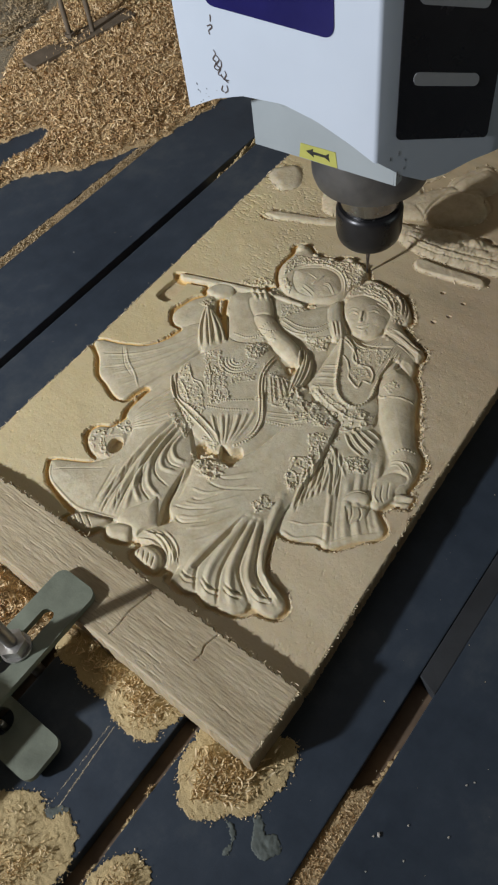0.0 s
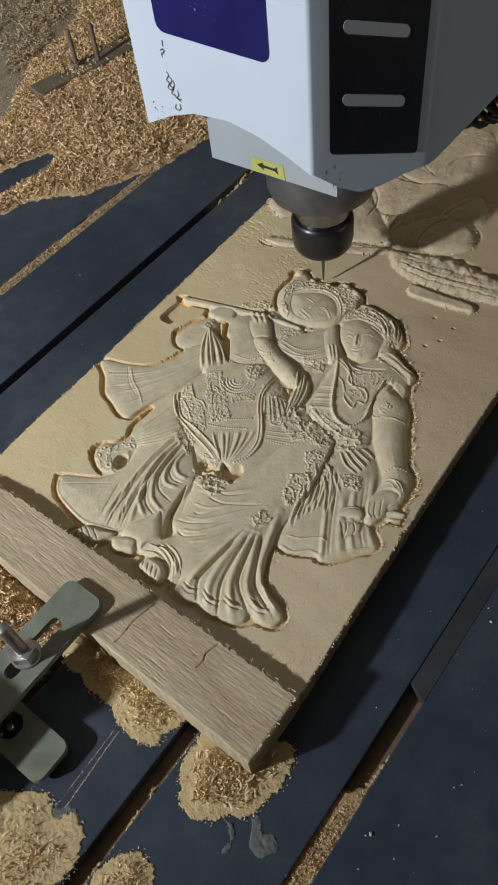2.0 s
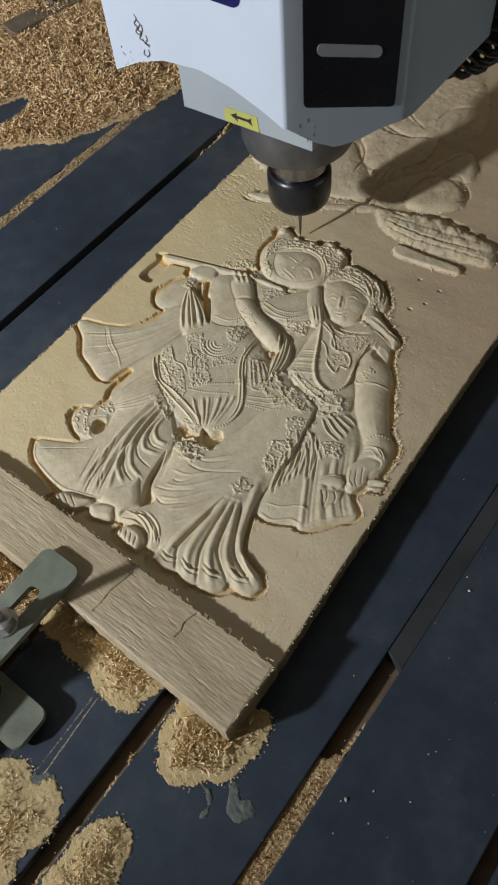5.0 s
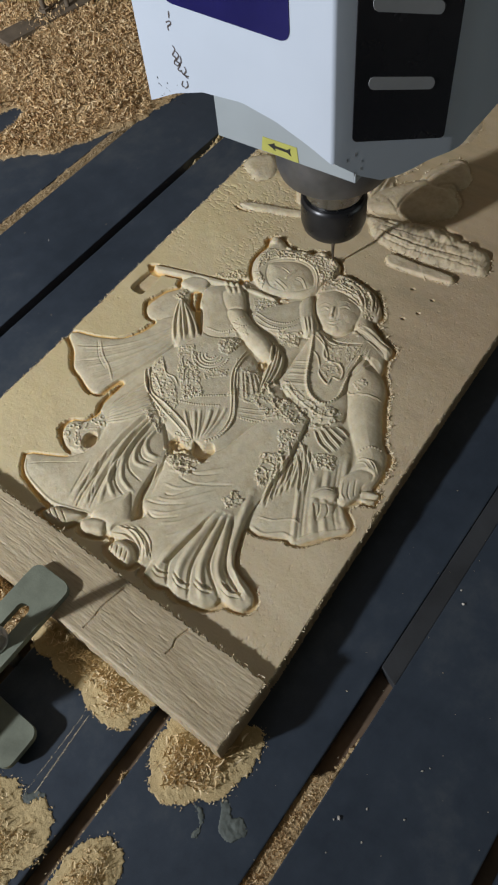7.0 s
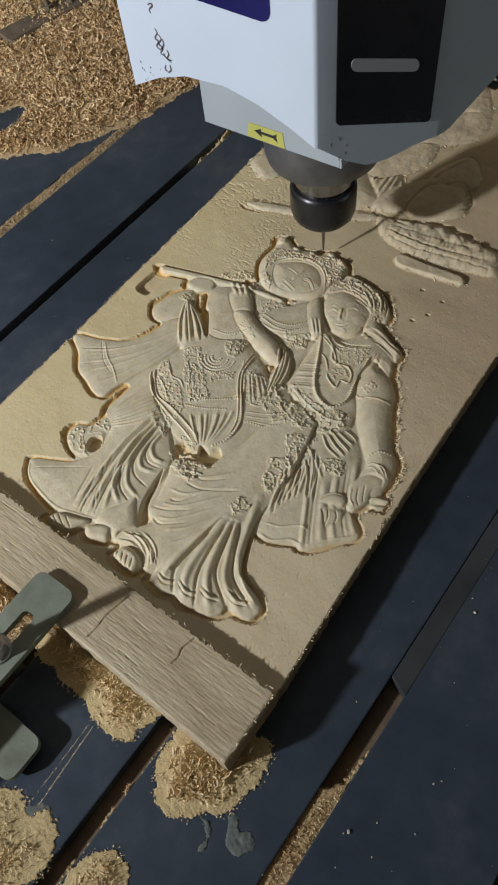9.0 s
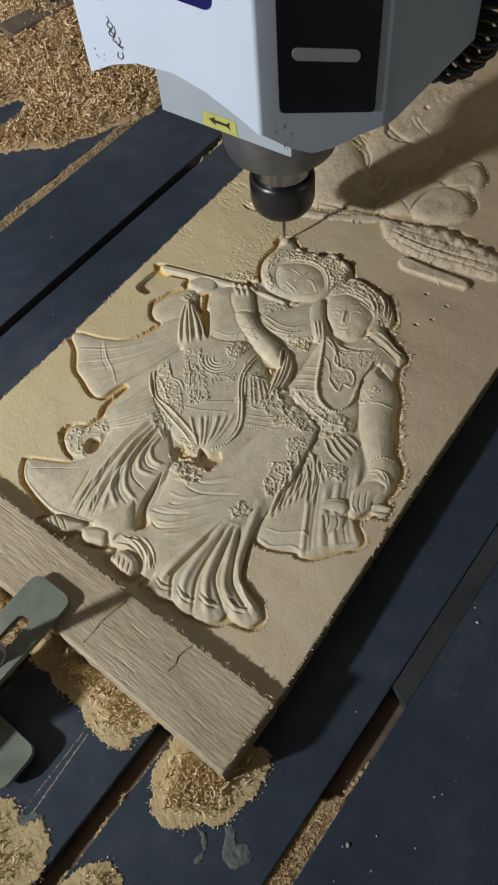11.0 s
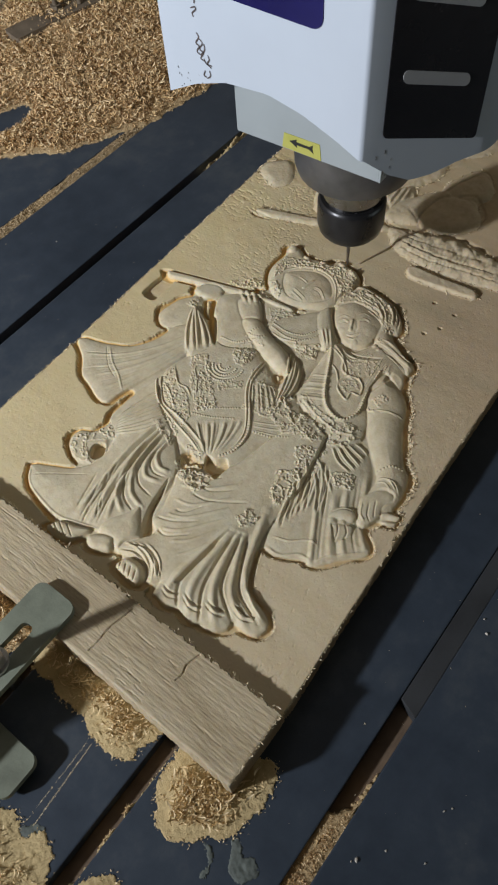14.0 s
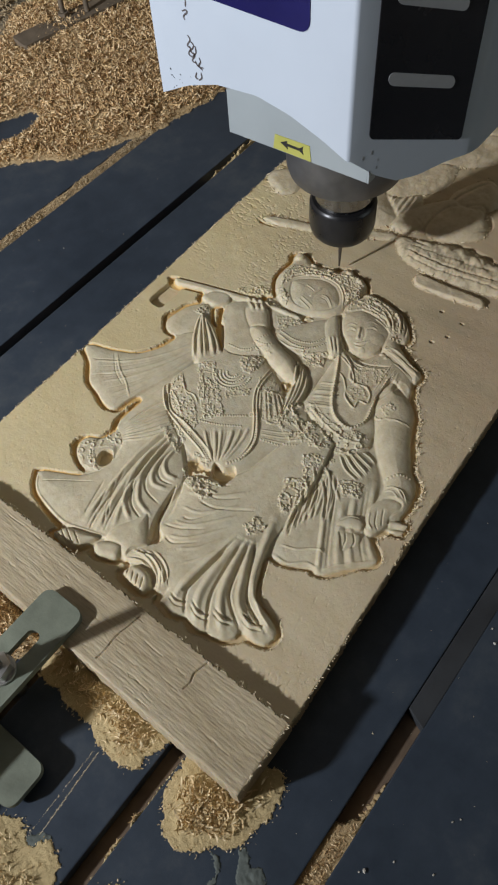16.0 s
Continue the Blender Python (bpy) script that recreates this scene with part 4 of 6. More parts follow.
    ridge([(328, 145.5), (332, 142.5), (332, 137)], 1.3, 0.35)
    ridge([(325, 142.5), (328.5, 140.5), (328, 135.5)], 1.3, 0.5)
    ridge([(323.5, 141), (326.5, 139), (326.5, 135)], 0.8, -0.4)
    ridge([(339, 132.5), (343, 130), (343.5, 124)], 1.2, 0.35)
    ridge([(334, 129), (338, 126.5), (338, 121.5)], 1.3, 0.5)
    ridge([(333, 128), (336, 125.5), (336.5, 121)], 0.8, -0.4)
    ridge([(332, 134), (327, 132), (322, 130)], 2.4, 1.1)
    bump_at(322, 130, 1.8, 0.9)
    ridge([(334, 131.5), (327.5, 127), (321.5, 125.5)], 2.0, -0.35)
    ridge([(317, 130), (318, 125.5), (322.5, 122)], 1.2, 0.6)
    ridge([(314.5, 127.5), (315.5, 123), (319, 121)], 1.2, 0.6)
    ridge([(316, 130.5), (317, 124), (322.5, 121)], 0.8, -0.5)
    bump_at(313.5, 121, 3.0, 0.6)
    bump_at(317.5, 136.5, 4.0, 0.4)
    bump_at(330.5, 116.5, 6.0, 0.5)
    ridge([(310, 128.5), (305, 118.5), (305.5, 108), (313, 93.5)], 1.6, -1.0)
    ridge([(306, 128), (301, 118.5), (302, 107.5), (309.5, 93)], 1.3, 0.8)
    bump_at(321.5, 106.5, 2.2, 1.2)
    bump_at(319, 101.5, 1.8, 1.0)
    form([(322, 162.5), (335, 157.5), (319, 144), (306.5, 132.5), (295, 136.5), (303, 149)], 1.8, 2.4, 6)
    ridge([(311, 150), (298.5, 139)], 1.8, 0.9)
    ridge([(313, 147.5), (300, 137)], 1.8, 0.9)
    ridge([(315, 144.5), (301.5, 134.5)], 1.8, 0.9)
    # arm, hand and bud of the second figure
    form([(279, 87.5), (303, 86), (297, 68), (286, 55.5), (266, 47), (242.5, 32.5), (234.5, 24), (220.5, 19.5), (205, 20), (193.5, 27.5), (184, 32), (190, 40.5), (205.5, 40.5), (220, 41.5), (234, 54.5), (250.5, 69)], 0.0, 5.2, 14)
    ridge([(268, 72), (272, 61.5), (274, 51)], 1.3, 0.6)
    beads([(224.5, 44.5), (233, 37.5), (236, 27.5)], 2.4, 1.1, 0.8)
    ridge([(221.5, 35.5), (222.5, 29), (217.5, 22)], 1.4, 0.8)
    ridge([(279.5, 86.5), (295.5, 81), (306.5, 81)], 3, -1.2)
    ridge([(267.5, 79.5), (265.5, 76.5), (267, 73)], 1.6, 1.0)
    ornament([(275.5, 80.5), (282.5, 76), (279.5, 69), (272, 72.5)], 7, 1.0, 1.8, 0.7, 224)
    ridge([(268, 68), (271, 64), (272, 56.5)], 0.9, 0.5)
    bump_at(299, 76.5, 7.0, -1.3)
    ridge([(220, 41), (222.5, 34.5), (218, 25)], 1.2, 0.7)
    ridge([(217, 40.5), (219, 34.5), (214, 26)], 1.0, 0.5)
    form([(183.5, 35.5), (197.5, 42.5), (206.5, 41), (215, 34.5), (216.5, 24.5), (210, 21.5), (203, 24.5), (195, 24), (186, 27), (182, 30.5)], 0.8, 2.6, 6)
    ridge([(197, 39.5), (189, 36), (185.5, 31)], 1.4, 0.8)
    ridge([(200, 35.5), (191.5, 32), (188, 28)], 1.2, -0.6)
    ridge([(204, 32.5), (196.5, 29.5), (192, 27)], 1.2, -0.6)
    form([(198.5, 25.5), (201.5, 22), (204, 11), (201, 10.5), (197.5, 19.5), (195.5, 23.5)], 0.2, 2.0, 2)
    form([(193, 21), (196.5, 18), (198.5, 10.5), (195.5, 10.5), (192.5, 16.5)], -0.3, 1.6, 2)
    form([(173.5, 53), (180.5, 54.5), (187.5, 50), (190, 42), (186.5, 36), (180, 36.5), (176.5, 45)], 1.0, 3.0, 6)
    ridge([(178, 53), (185, 48), (187.5, 40.5)], 1.0, -0.7)
    form([(172, 49.5), (177.5, 41), (179, 34.5), (172, 31.5), (165.5, 34.5), (160, 39), (166.5, 45.5)], 0.5, 2.2, 5)
    ridge([(173.5, 44.5), (168, 41), (162, 39.5)], 1.2, -0.8)
    ridge([(176, 40), (171.5, 36), (166, 35)], 1.2, -0.8)
    # the further carving past the tool
    form([(402.5, 276), (423, 215), (445.5, 173), (437, 168), (415.5, 210), (394, 270)], -0.4, 2.2, 4)
    form([(441, 304.5), (455, 307.5), (469.5, 294.5), (458.5, 280), (443, 275.5), (431, 287.5)], -0.2, 3.0, 8)
    form([(458.5, 199.5), (483, 214), (508.5, 205), (513, 185.5), (490.5, 166.5), (461.5, 161.5), (454.5, 178.5)], 0.0, 3.2, 12)
    folds([(463, 201.5), (504.5, 202.5)], [(462, 164.5), (493.5, 170)], 7, 2.6, 1.3)
    form([(424.5, 232.5), (462.5, 254.5), (498.5, 267.5), (526.5, 258), (502.5, 220.5), (482.5, 196), (459.5, 175.5), (438, 200.5)], 0.0, 5.0, 22)
    folds([(508, 266.5), (521.5, 254.5), (515.5, 235.5)], [(531, 260.5), (535.5, 242.5), (529.5, 225)], 4, 2.0, 1.0)
    form([(501.5, 222.5), (567.5, 248.5), (595.5, 230.5), (583, 182.5), (534.5, 162.5), (497.5, 179.5), (484.5, 197.5)], -0.2, 3.4, 16)
    form([(544.5, 227.5), (634, 238.5), (664.5, 207), (670.5, 175), (598, 138), (557.5, 168.5)], -0.2, 2.8, 16)
    form([(508, 149.5), (527, 152), (557, 137), (547.5, 118.5), (521.5, 117), (508, 129)], 0.0, 4.0, 9)
    form([(455.5, 179.5), (480, 175.5), (513.5, 150.5), (519, 128), (509.5, 114), (489.5, 115.5), (465, 141.5), (451, 170.5)], 0.2, 4.0, 10)
    form([(444.5, 167.5), (449.5, 151.5), (456, 131), (462, 110.5), (461, 92.5), (459, 69.5), (456.5, 53.5), (434, 45), (426.5, 66), (422, 89), (419, 110.5), (419, 132.5), (423, 149.5), (433, 160.5)], 0.2, 4.6, 13)
    bump_at(447.5, 137, 5, 1.4)
    bump_at(452.5, 122, 6.5, 1.9)
    bump_at(454.5, 106.5, 6, 1.8)
    bump_at(453.5, 92, 6.5, 1.9)
    bump_at(452.5, 75.5, 6.5, 1.8)
    bump_at(450.5, 60, 6, 1.6)
    bump_at(442.5, 106, 5, 1)
    bump_at(444, 82.5, 5, 1)
    ridge([(433, 151), (432, 123.5), (437, 91), (444, 52.5)], 2.2, -1.1)
    ridge([(427.5, 148), (425, 119.5), (431, 88), (436, 51.5)], 2, -0.9)
    ridge([(439, 150.5), (441.5, 123), (447, 90.5), (451, 56)], 2, -0.8)
    ridge([(431, 148.5), (429, 120.5), (434, 88.5)], 1.8, 0.7)
    ridge([(453.5, 129.5), (451.5, 110.5), (446, 102)], 1.6, -1)
    ridge([(462, 104.5), (452.5, 88), (446.5, 80)], 1.6, -1)
    torn([(444.5, 167.5), (449.5, 151.5), (456, 131), (462, 110.5), (461, 92.5), (459, 69.5), (456.5, 53.5), (434, 45), (426.5, 66), (422, 89), (419, 110.5), (419, 132.5), (423, 149.5), (433, 160.5)], 0.8, 0.2, 51)
    form([(465.5, 151), (496, 150), (511.5, 138), (511, 119), (498.5, 104.5), (483, 103), (467, 119), (459.5, 138)], 0.4, 4.6, 9)
    form([(512, 147.5), (536, 142), (553, 131.5), (542, 115), (522, 111.5), (509, 129)], 0.2, 4.4, 8)
    ridge([(471.5, 163), (464, 150), (458, 141)], 1.5, -1.4)
    ridge([(429.5, 223.5), (442, 192), (449, 171), (446, 149.5), (444.5, 134)], 1.9, -2.6)
    ridge([(455, 138.5), (464.5, 118.5), (466.5, 95.5), (462.5, 75.5)], 1.8, -2.4)
    ridge([(581.5, 213.5), (572.5, 201.5), (564, 185.5)], 1.5, -1.6)
    ridge([(533.5, 250), (521, 232.5), (502, 215.5), (471.5, 209)], 1.5, -1.8)
    ridge([(508.5, 136.5), (518.5, 120.5), (501.5, 102.5), (482.5, 110.5)], 1.6, -1.6)
    torn([(567.5, 248.5), (595.5, 230.5), (583, 182.5), (670.5, 175), (598, 138), (534.5, 162.5), (497.5, 179.5)], 0.4, 0.12, 52)
    form([(409, 128), (414, 122.5), (415.5, 97), (417.5, 68.5), (409, 66), (404, 93.5), (401, 121)], 0.8, 2.8, 2)
    ridge([(567.5, 248.5), (550.5, 217.5), (546, 188)], 3, -1.6)
    ridge([(583, 182.5), (609, 177.5), (621, 157.5)], 3, -1.4)
    ridge([(578.5, 217), (570.5, 207.5), (565, 193.5)], 1.4, -1.2)
    ornament([(630.5, 223), (664.5, 207), (643.5, 196), (615, 207.5)], 24, 1.4, 3.0, 0.9, 32)
    # the cutter's pecks and knots in the ground
    pit([(386.5, 72), (388, 70), (387, 68), (385.5, 68.5), (385, 70.5)], 1.9, 0.4)
    pit([(389, 92), (391, 90), (390, 88), (388.5, 88.5), (387.5, 90.5)], 1.9, 0.4)
    pit([(356, 83), (357.5, 81), (357, 79), (355, 79.5), (354.5, 81.5)], 1.9, 0.4)
    pit([(367.5, 75), (369, 73), (368.5, 71), (366.5, 72), (366, 73.5)], 1.9, 0.4)
    pit([(84, 314.5), (86, 312.5), (85.5, 310.5), (84, 311), (83.5, 313)], 1.9, 0.4)
    pit([(601, 215.5), (602.5, 213.5), (601.5, 210.5), (599, 211), (598.5, 213.5)], 1.9, 0.4)


def spread(mask, reach):
    """The mask grown by a number of cells."""
    out = mask.copy()
    for a in range(-reach, reach + 1):
        for b in range(-reach, reach + 1):
            if a * a + b * b <= reach * reach + 1:
                out |= np.roll(np.roll(mask, a, 0), b, 1)
    return out


def carved_board():
    carving()
    z = GROUND + HIGH * np.where(GU < 396, 0.97, 1.0) - 0.9 * (SHAPE & (GU < 396))
    # the cutter's trench round the figures
    wobble = grain_field(GU, GV, 0.09, 5)
    away = 0.8 * wobble + 0.3 * rough_field(GU, GV, 0.9, 6, 3)
    trench = spread(SHAPE, 2) | (spread(SHAPE, 4) & (away > 0.1))
    round_it = spread(SHAPE, 4)
    for du, dv, least in ((-2, 2, -0.9), (-3, 4, -0.3), (-4, 6, 0.2), (0, -3, -0.8), (0, -5, -0.2), (1, -7, 0.3)):
        trench |= np.roll(np.roll(round_it, du, 0), dv, 1) & (away > least)
    body = ~spread(~spread(SHAPE, 8), 8)
    hollow = body & ~SHAPE & (GU < 393) & (HIGH > -2.0)
    trench = trench & ~SHAPE & ~hollow & (GU < 393)
    cut_mark = rough_field(GU, GV, 0.6, 21)
    deep = spread(trench & ~spread(SHAPE, 4), 4)
    z = np.where(trench, np.minimum(z, GROUND - np.where(deep, 3.0, 1.7) + 0.6 * wobble), z)
    z = np.where(hollow, np.minimum(z, GROUND - 1.3), z)
    band = spread(trench, 2) | spread(hollow, 2)
    for _ in range(2):
        soft = z.copy()
        soft[1:-1] = (z[:-2] + 2 * z[1:-1] + z[2:]) / 4
        soft[:, 1:-1] = (soft[:, :-2] + 2 * soft[:, 1:-1] + soft[:, 2:]) / 4
        z = np.where(band, soft, z)
    for _ in range(2):
        soft = z.copy()
        soft[1:-1] = (z[:-2] + 2 * z[1:-1] + z[2:]) / 4
        soft[:, 1:-1] = (soft[:, :-2] + 2 * soft[:, 1:-1] + soft[:, 2:]) / 4
        z = np.where(GU > 396, soft, z)
    # the milled ground: faint passes and torn grain
    open_ground = ~SHAPE & ~trench & ~hollow
    torn = np.clip(rough_field(GU * 0.8, GV * 0.45, 0.75, 33, 4) - 0.2, 0, 1) * np.clip((GV - 190) / 60, 0, 1) * np.clip((GU - 290) / 60, 0, 1) * np.clip(0.6 + 1.2 * rough_field(GU, GV, 0.03, 39), 0, 1)
    z = z + np.where(open_ground, 0.045 * cut_mark - 0.7 * torn - 0.55 * np.clip(rough_field(GU * 0.5, GV * 1.3, 0.55, 35) - 0.8, 0, 1) + 0.35 * rough_field(GU, GV, 0.03, 41), 0.055 * cut_mark + 0.10 * rough_field(GU, GV, 0.10, 43) + np.where(GU > 396, 0.20 * rough_field(GU, GV, 0.22, 47, 4) + 0.55 * rough_field(GU, GV, 0.04, 49, 2), 0))
    lip = spread(trench, 2) & open_ground
    z = z + np.where(lip, 0.5 * np.clip(rough_field(GU, GV, 0.9, 55), 0, 1), 0)
    # the raw end that the cutter left standing
    edge = STEP_U + 0.9 * rough_field(GV, GU, 0.35, 61) + 0.8 * rough_field(GV, GU, 1.1, 63) - 12.0 * np.clip((GV - 235) / 90, 0, 1) ** 2
    raw = GU < edge
    z = np.where(raw, TOP + 0.10 * rough_field(GU, GV * 0.07, 1.5, 71) + 0.12 * rough_field(GU, GV * 0.3, 0.25, 73), z)
    # worn front arris and ragged long sides
    z = np.where(GU < 1.4, z - (1.4 - GU) * 0.5, z)
    side = np.minimum(GV, BOARD_W - GV)
    z = z - np.clip(1.0 - side, 0, 1) * 0.4
    # two drying cracks in the raw end
    for line in (((43, 115), (34, 116.5), (24, 118.5), (13, 118), (6, 119)), ((46, 61), (36.5, 63.5), (31, 62), (25.5, 63))):
        w = window(line, 2)
        d, along = line_distance(curve_points(line, 5), GU[w], GV[w])
        z[w] -= 1.5 * np.clip(1.3 * (1 - d / (0.68 - 0.25 * along)), 0, 1)
    # short checks along the grain of the raw end
    checks = random.Random(12)
    for _ in range(60):
        u, v, run = checks.uniform(3, 44), checks.uniform(4, 300), checks.uniform(3, 16)
        line = [(u, v), (u + checks.uniform(-0.6, 0.6), v + run / 2), (u + checks.uniform(-0.8, 0.8), v + run)]
        w = window(line, 2)
        d, along = line_distance(curve_points(line, 4), GU[w], GV[w])
        z[w] -= checks.uniform(0.12, 0.45) * np.clip(1.2 * (1 - d / 0.6), 0, 1)
    # above 2 the amber tint stands in for light caught in trench and pits
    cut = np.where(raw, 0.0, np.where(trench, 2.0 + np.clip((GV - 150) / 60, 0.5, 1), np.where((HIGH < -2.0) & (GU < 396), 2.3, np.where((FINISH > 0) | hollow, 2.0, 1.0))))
    nu, nv = GU.shape
    ragged = 0.9 * rough_field(U, U * 0, 0.5, 81) + 0.5 * rough_field(U, U * 0, 1.6, 85)
    gv = GV.copy()
    sway = 6.0 * np.clip((GU - 170) / 300, 0, 1)
    gv[:, 0] += np.abs(ragged) * (U > STEP_U)
    gv[:, -1] -= np.abs(ragged[::-1])
    inner, outer = np.interp(U, (60, 110, 160, 230, 330), (0, 2.5, 5.0, 6.5, 7.5)), np.interp(U, (0, 60, 100, 420), (0, 2.0, 4.5, 5.0))
    gv = gv + sway + inner[:, None] * np.clip(1 - GV / 16, 0, 1) + outer[:, None] * np.clip(1 - (BOARD_W - GV) / 16, 0, 1)
    gu = GU.copy()
    gu[0] += 0.5 * rough_field(V, V * 0, 0.2, 91)
    gu = gu - 4.0 * (GV / BOARD_W - 0.3) * np.clip(1 - GU / STEP_U, 0, 1) * -1.5
    top = np.stack([gu, gv, z], -1).reshape(-1, 3)
    index = np.arange(nu * nv).reshape(nu, nv)
    faces = np.stack([index[:-1, :-1], index[1:, :-1], index[1:, 1:], index[:-1, 1:]], -1).reshape(-1, 4)
    # the sides go down to the bed in three rings
    rim = np.concatenate([index[:-1, 0], index[-1, :-1], index[:0:-1, -1], index[0, :0:-1]])
    rings, verts = [], [top]
    count = len(top)
    for share in (1.0, 0.55, 0.12, 0.0):
        ring = top[rim].copy()
        ring[:, 2] *= share
        ring[:, :2] += (0.10 * (share < 1) * rough_field(ring[:, 0], ring[:, 1] + 90 * share, 0.4, 95))[:, None]
        verts.append(ring)
        rings.append(np.arange(count, count + len(rim)))
        count += len(rim)
    walls = []
    for a, b in zip(rings, rings[1:]):
        walls.append(np.stack([a, b, np.roll(b, -1), np.roll(a, -1)], -1)[:, ::-1])
    verts = np.concatenate(verts) / 1000
    verts[:, 2] += 0.0003
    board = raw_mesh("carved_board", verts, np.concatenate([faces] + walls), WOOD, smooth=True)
    board.location = (BOARD_X, BOARD_Y, 0)
    attr = board.data.attributes.new("cut", "FLOAT", "POINT")
    # the long side away from the lamp is brown, its shade darkened into the colour
    side_shade = np.zeros((4, len(rim)))
    side_shade[1:, :nu - 1] = -1.0
    attr.data.foreach_set("value", np.concatenate([cut.ravel(), side_shade.ravel()]).astype(np.float32))
    tagged(board, "pale wooden board being carved with two robed figures in relief", "carved board")
    # torn fibres: along the trench, the raw step and the two long edges
    rs = np.random.RandomState(7)
    spots = []
    rim_cells = np.argwhere(lip & (GU < 470))
    pick = rim_cells[rs.choice(len(rim_cells), 4600, replace=False)]
    prefer = (GV[pick[:, 0], pick[:, 1]] < 120) | (GU[pick[:, 0], pick[:, 1]] > 330) | (rs.rand(len(pick)) < 0.12)
    for a, b in pick[prefer]:
        spots.append((gu[a, b], gv[a, b], z[a, b], 0.6 + 0.7 * rs.rand() + 0.8 * (V[b] < 110 and U[a] > 180)))
    flaky = np.argwhere(open_ground & (torn > 0.12) & (GU < 470))
    for a, b in flaky[rs.choice(len(flaky), 1100, replace=False)]:
        spots.append((gu[a, b], gv[a, b], z[a, b] + 0.1, 0.5 + 0.5 * rs.rand()))
    far = np.argwhere(spread(SHAPE, 2) & ~SHAPE & (GU > 396) & (GU < 640))
    for a, b in far[rs.choice(len(far), 900, replace=False)]:
        spots.append((gu[a, b], gv[a, b], z[a, b] + 0.5, 1.0 + 1.2 * rs.rand()))
    for v in rs.uniform(3, BOARD_W - 3, 420):
        a, b = np.searchsorted(U, STEP_U - 12.0 * max(0, (v - 235) / 90) ** 2), np.searchsorted(V, v)
        spots.append((U[a] + rs.normal(-0.2, 1.0), v, TOP - 0.3 - 1.5 * rs.rand(), 0.6 + 1.0 * rs.rand()))
    for u in rs.uniform(4, 560, 1900):
        a = np.searchsorted(U, u)
        b = 0 if rs.rand() < 0.4 else nv - 1
        spots.append((gu[a, b], gv[a, b], z[a, b] + 0.1, 1.0 + 0.6 * rs.rand()))
    bits(board, "torn_fibre", np.array(spots) / (1000, 1000, 1000, 1), SPLINTER, rs, 0.0019, 0.00034, 4, "torn pale wood fibres along the cuts", 0.5, 0.35)
    return board


def bits(parent, name, spots, mat, rs, length, width, segments, label, curl=0.5, lift=0.5, tilt=1.0):
    """Many little bent strips of wood at the spots (x, y, z, size), joined in one mesh."""
    n = len(spots)
    s = np.linspace(-0.5, 0.5, segments + 1)
    bend = rs.uniform(0.2, 1.0, n) * curl * 4.0
    size = spots[:, 3] * np.minimum(rs.lognormal(0, 0.36, n), 1.45)
    ang = bend[:, None] * s[None]
    lx = np.where(bend[:, None] > 1e-3, np.sin(ang) / bend[:, None], s[None]) * length
    lz = (1 - np.cos(ang)) / bend[:, None] * length
    lx, lz = lx * size[:, None], lz * size[:, None]
    wide = (width * size)[:, None] * (1 - 0.6 * np.abs(2 * s[None]) ** 5) * 0.5
    yaw, pitch, roll = rs.uniform(0, 2 * np.pi, n), rs.normal(0, lift, n), rs.normal(0, tilt, n)
    twist = rs.normal(0, 0.5, n)[:, None] * s[None]
    out = []
    for sign in (-1, 1):
        y = sign * wide * np.cos(twist)
        z = lz + sign * wide * np.sin(twist)
        x = lx
        y, z = y * np.cos(roll)[:, None] - z * np.sin(roll)[:, None], y * np.sin(roll)[:, None] + z * np.cos(roll)[:, None]
        x, z = x * np.cos(pitch)[:, None] - z * np.sin(pitch)[:, None], x * np.sin(pitch)[:, None] + z * np.cos(pitch)[:, None]
        x, y = x * np.cos(yaw)[:, None] - y * np.sin(yaw)[:, None], x * np.sin(yaw)[:, None] + y * np.cos(yaw)[:, None]
        out.append(np.stack([x, y, z], -1))
    pts = np.stack(out, 2)
    drop = pts[..., 2].min((1, 2))
    pts = pts + spots[:, None, None, :3]
    pts[..., 2] -= (drop * 0.7)[:, None, None]
    verts = pts.reshape(-1, 3)
    base = (np.arange(n) * 2 * (segments + 1))[:, None] + 2 * np.arange(segments)[None]
    faces = np.stack([base, base + 2, base + 3, base + 1], -1).reshape(-1, 4)
    return tagged(raw_mesh(name, verts, faces, mat, parent, label), kind="stuff")


carved_board()


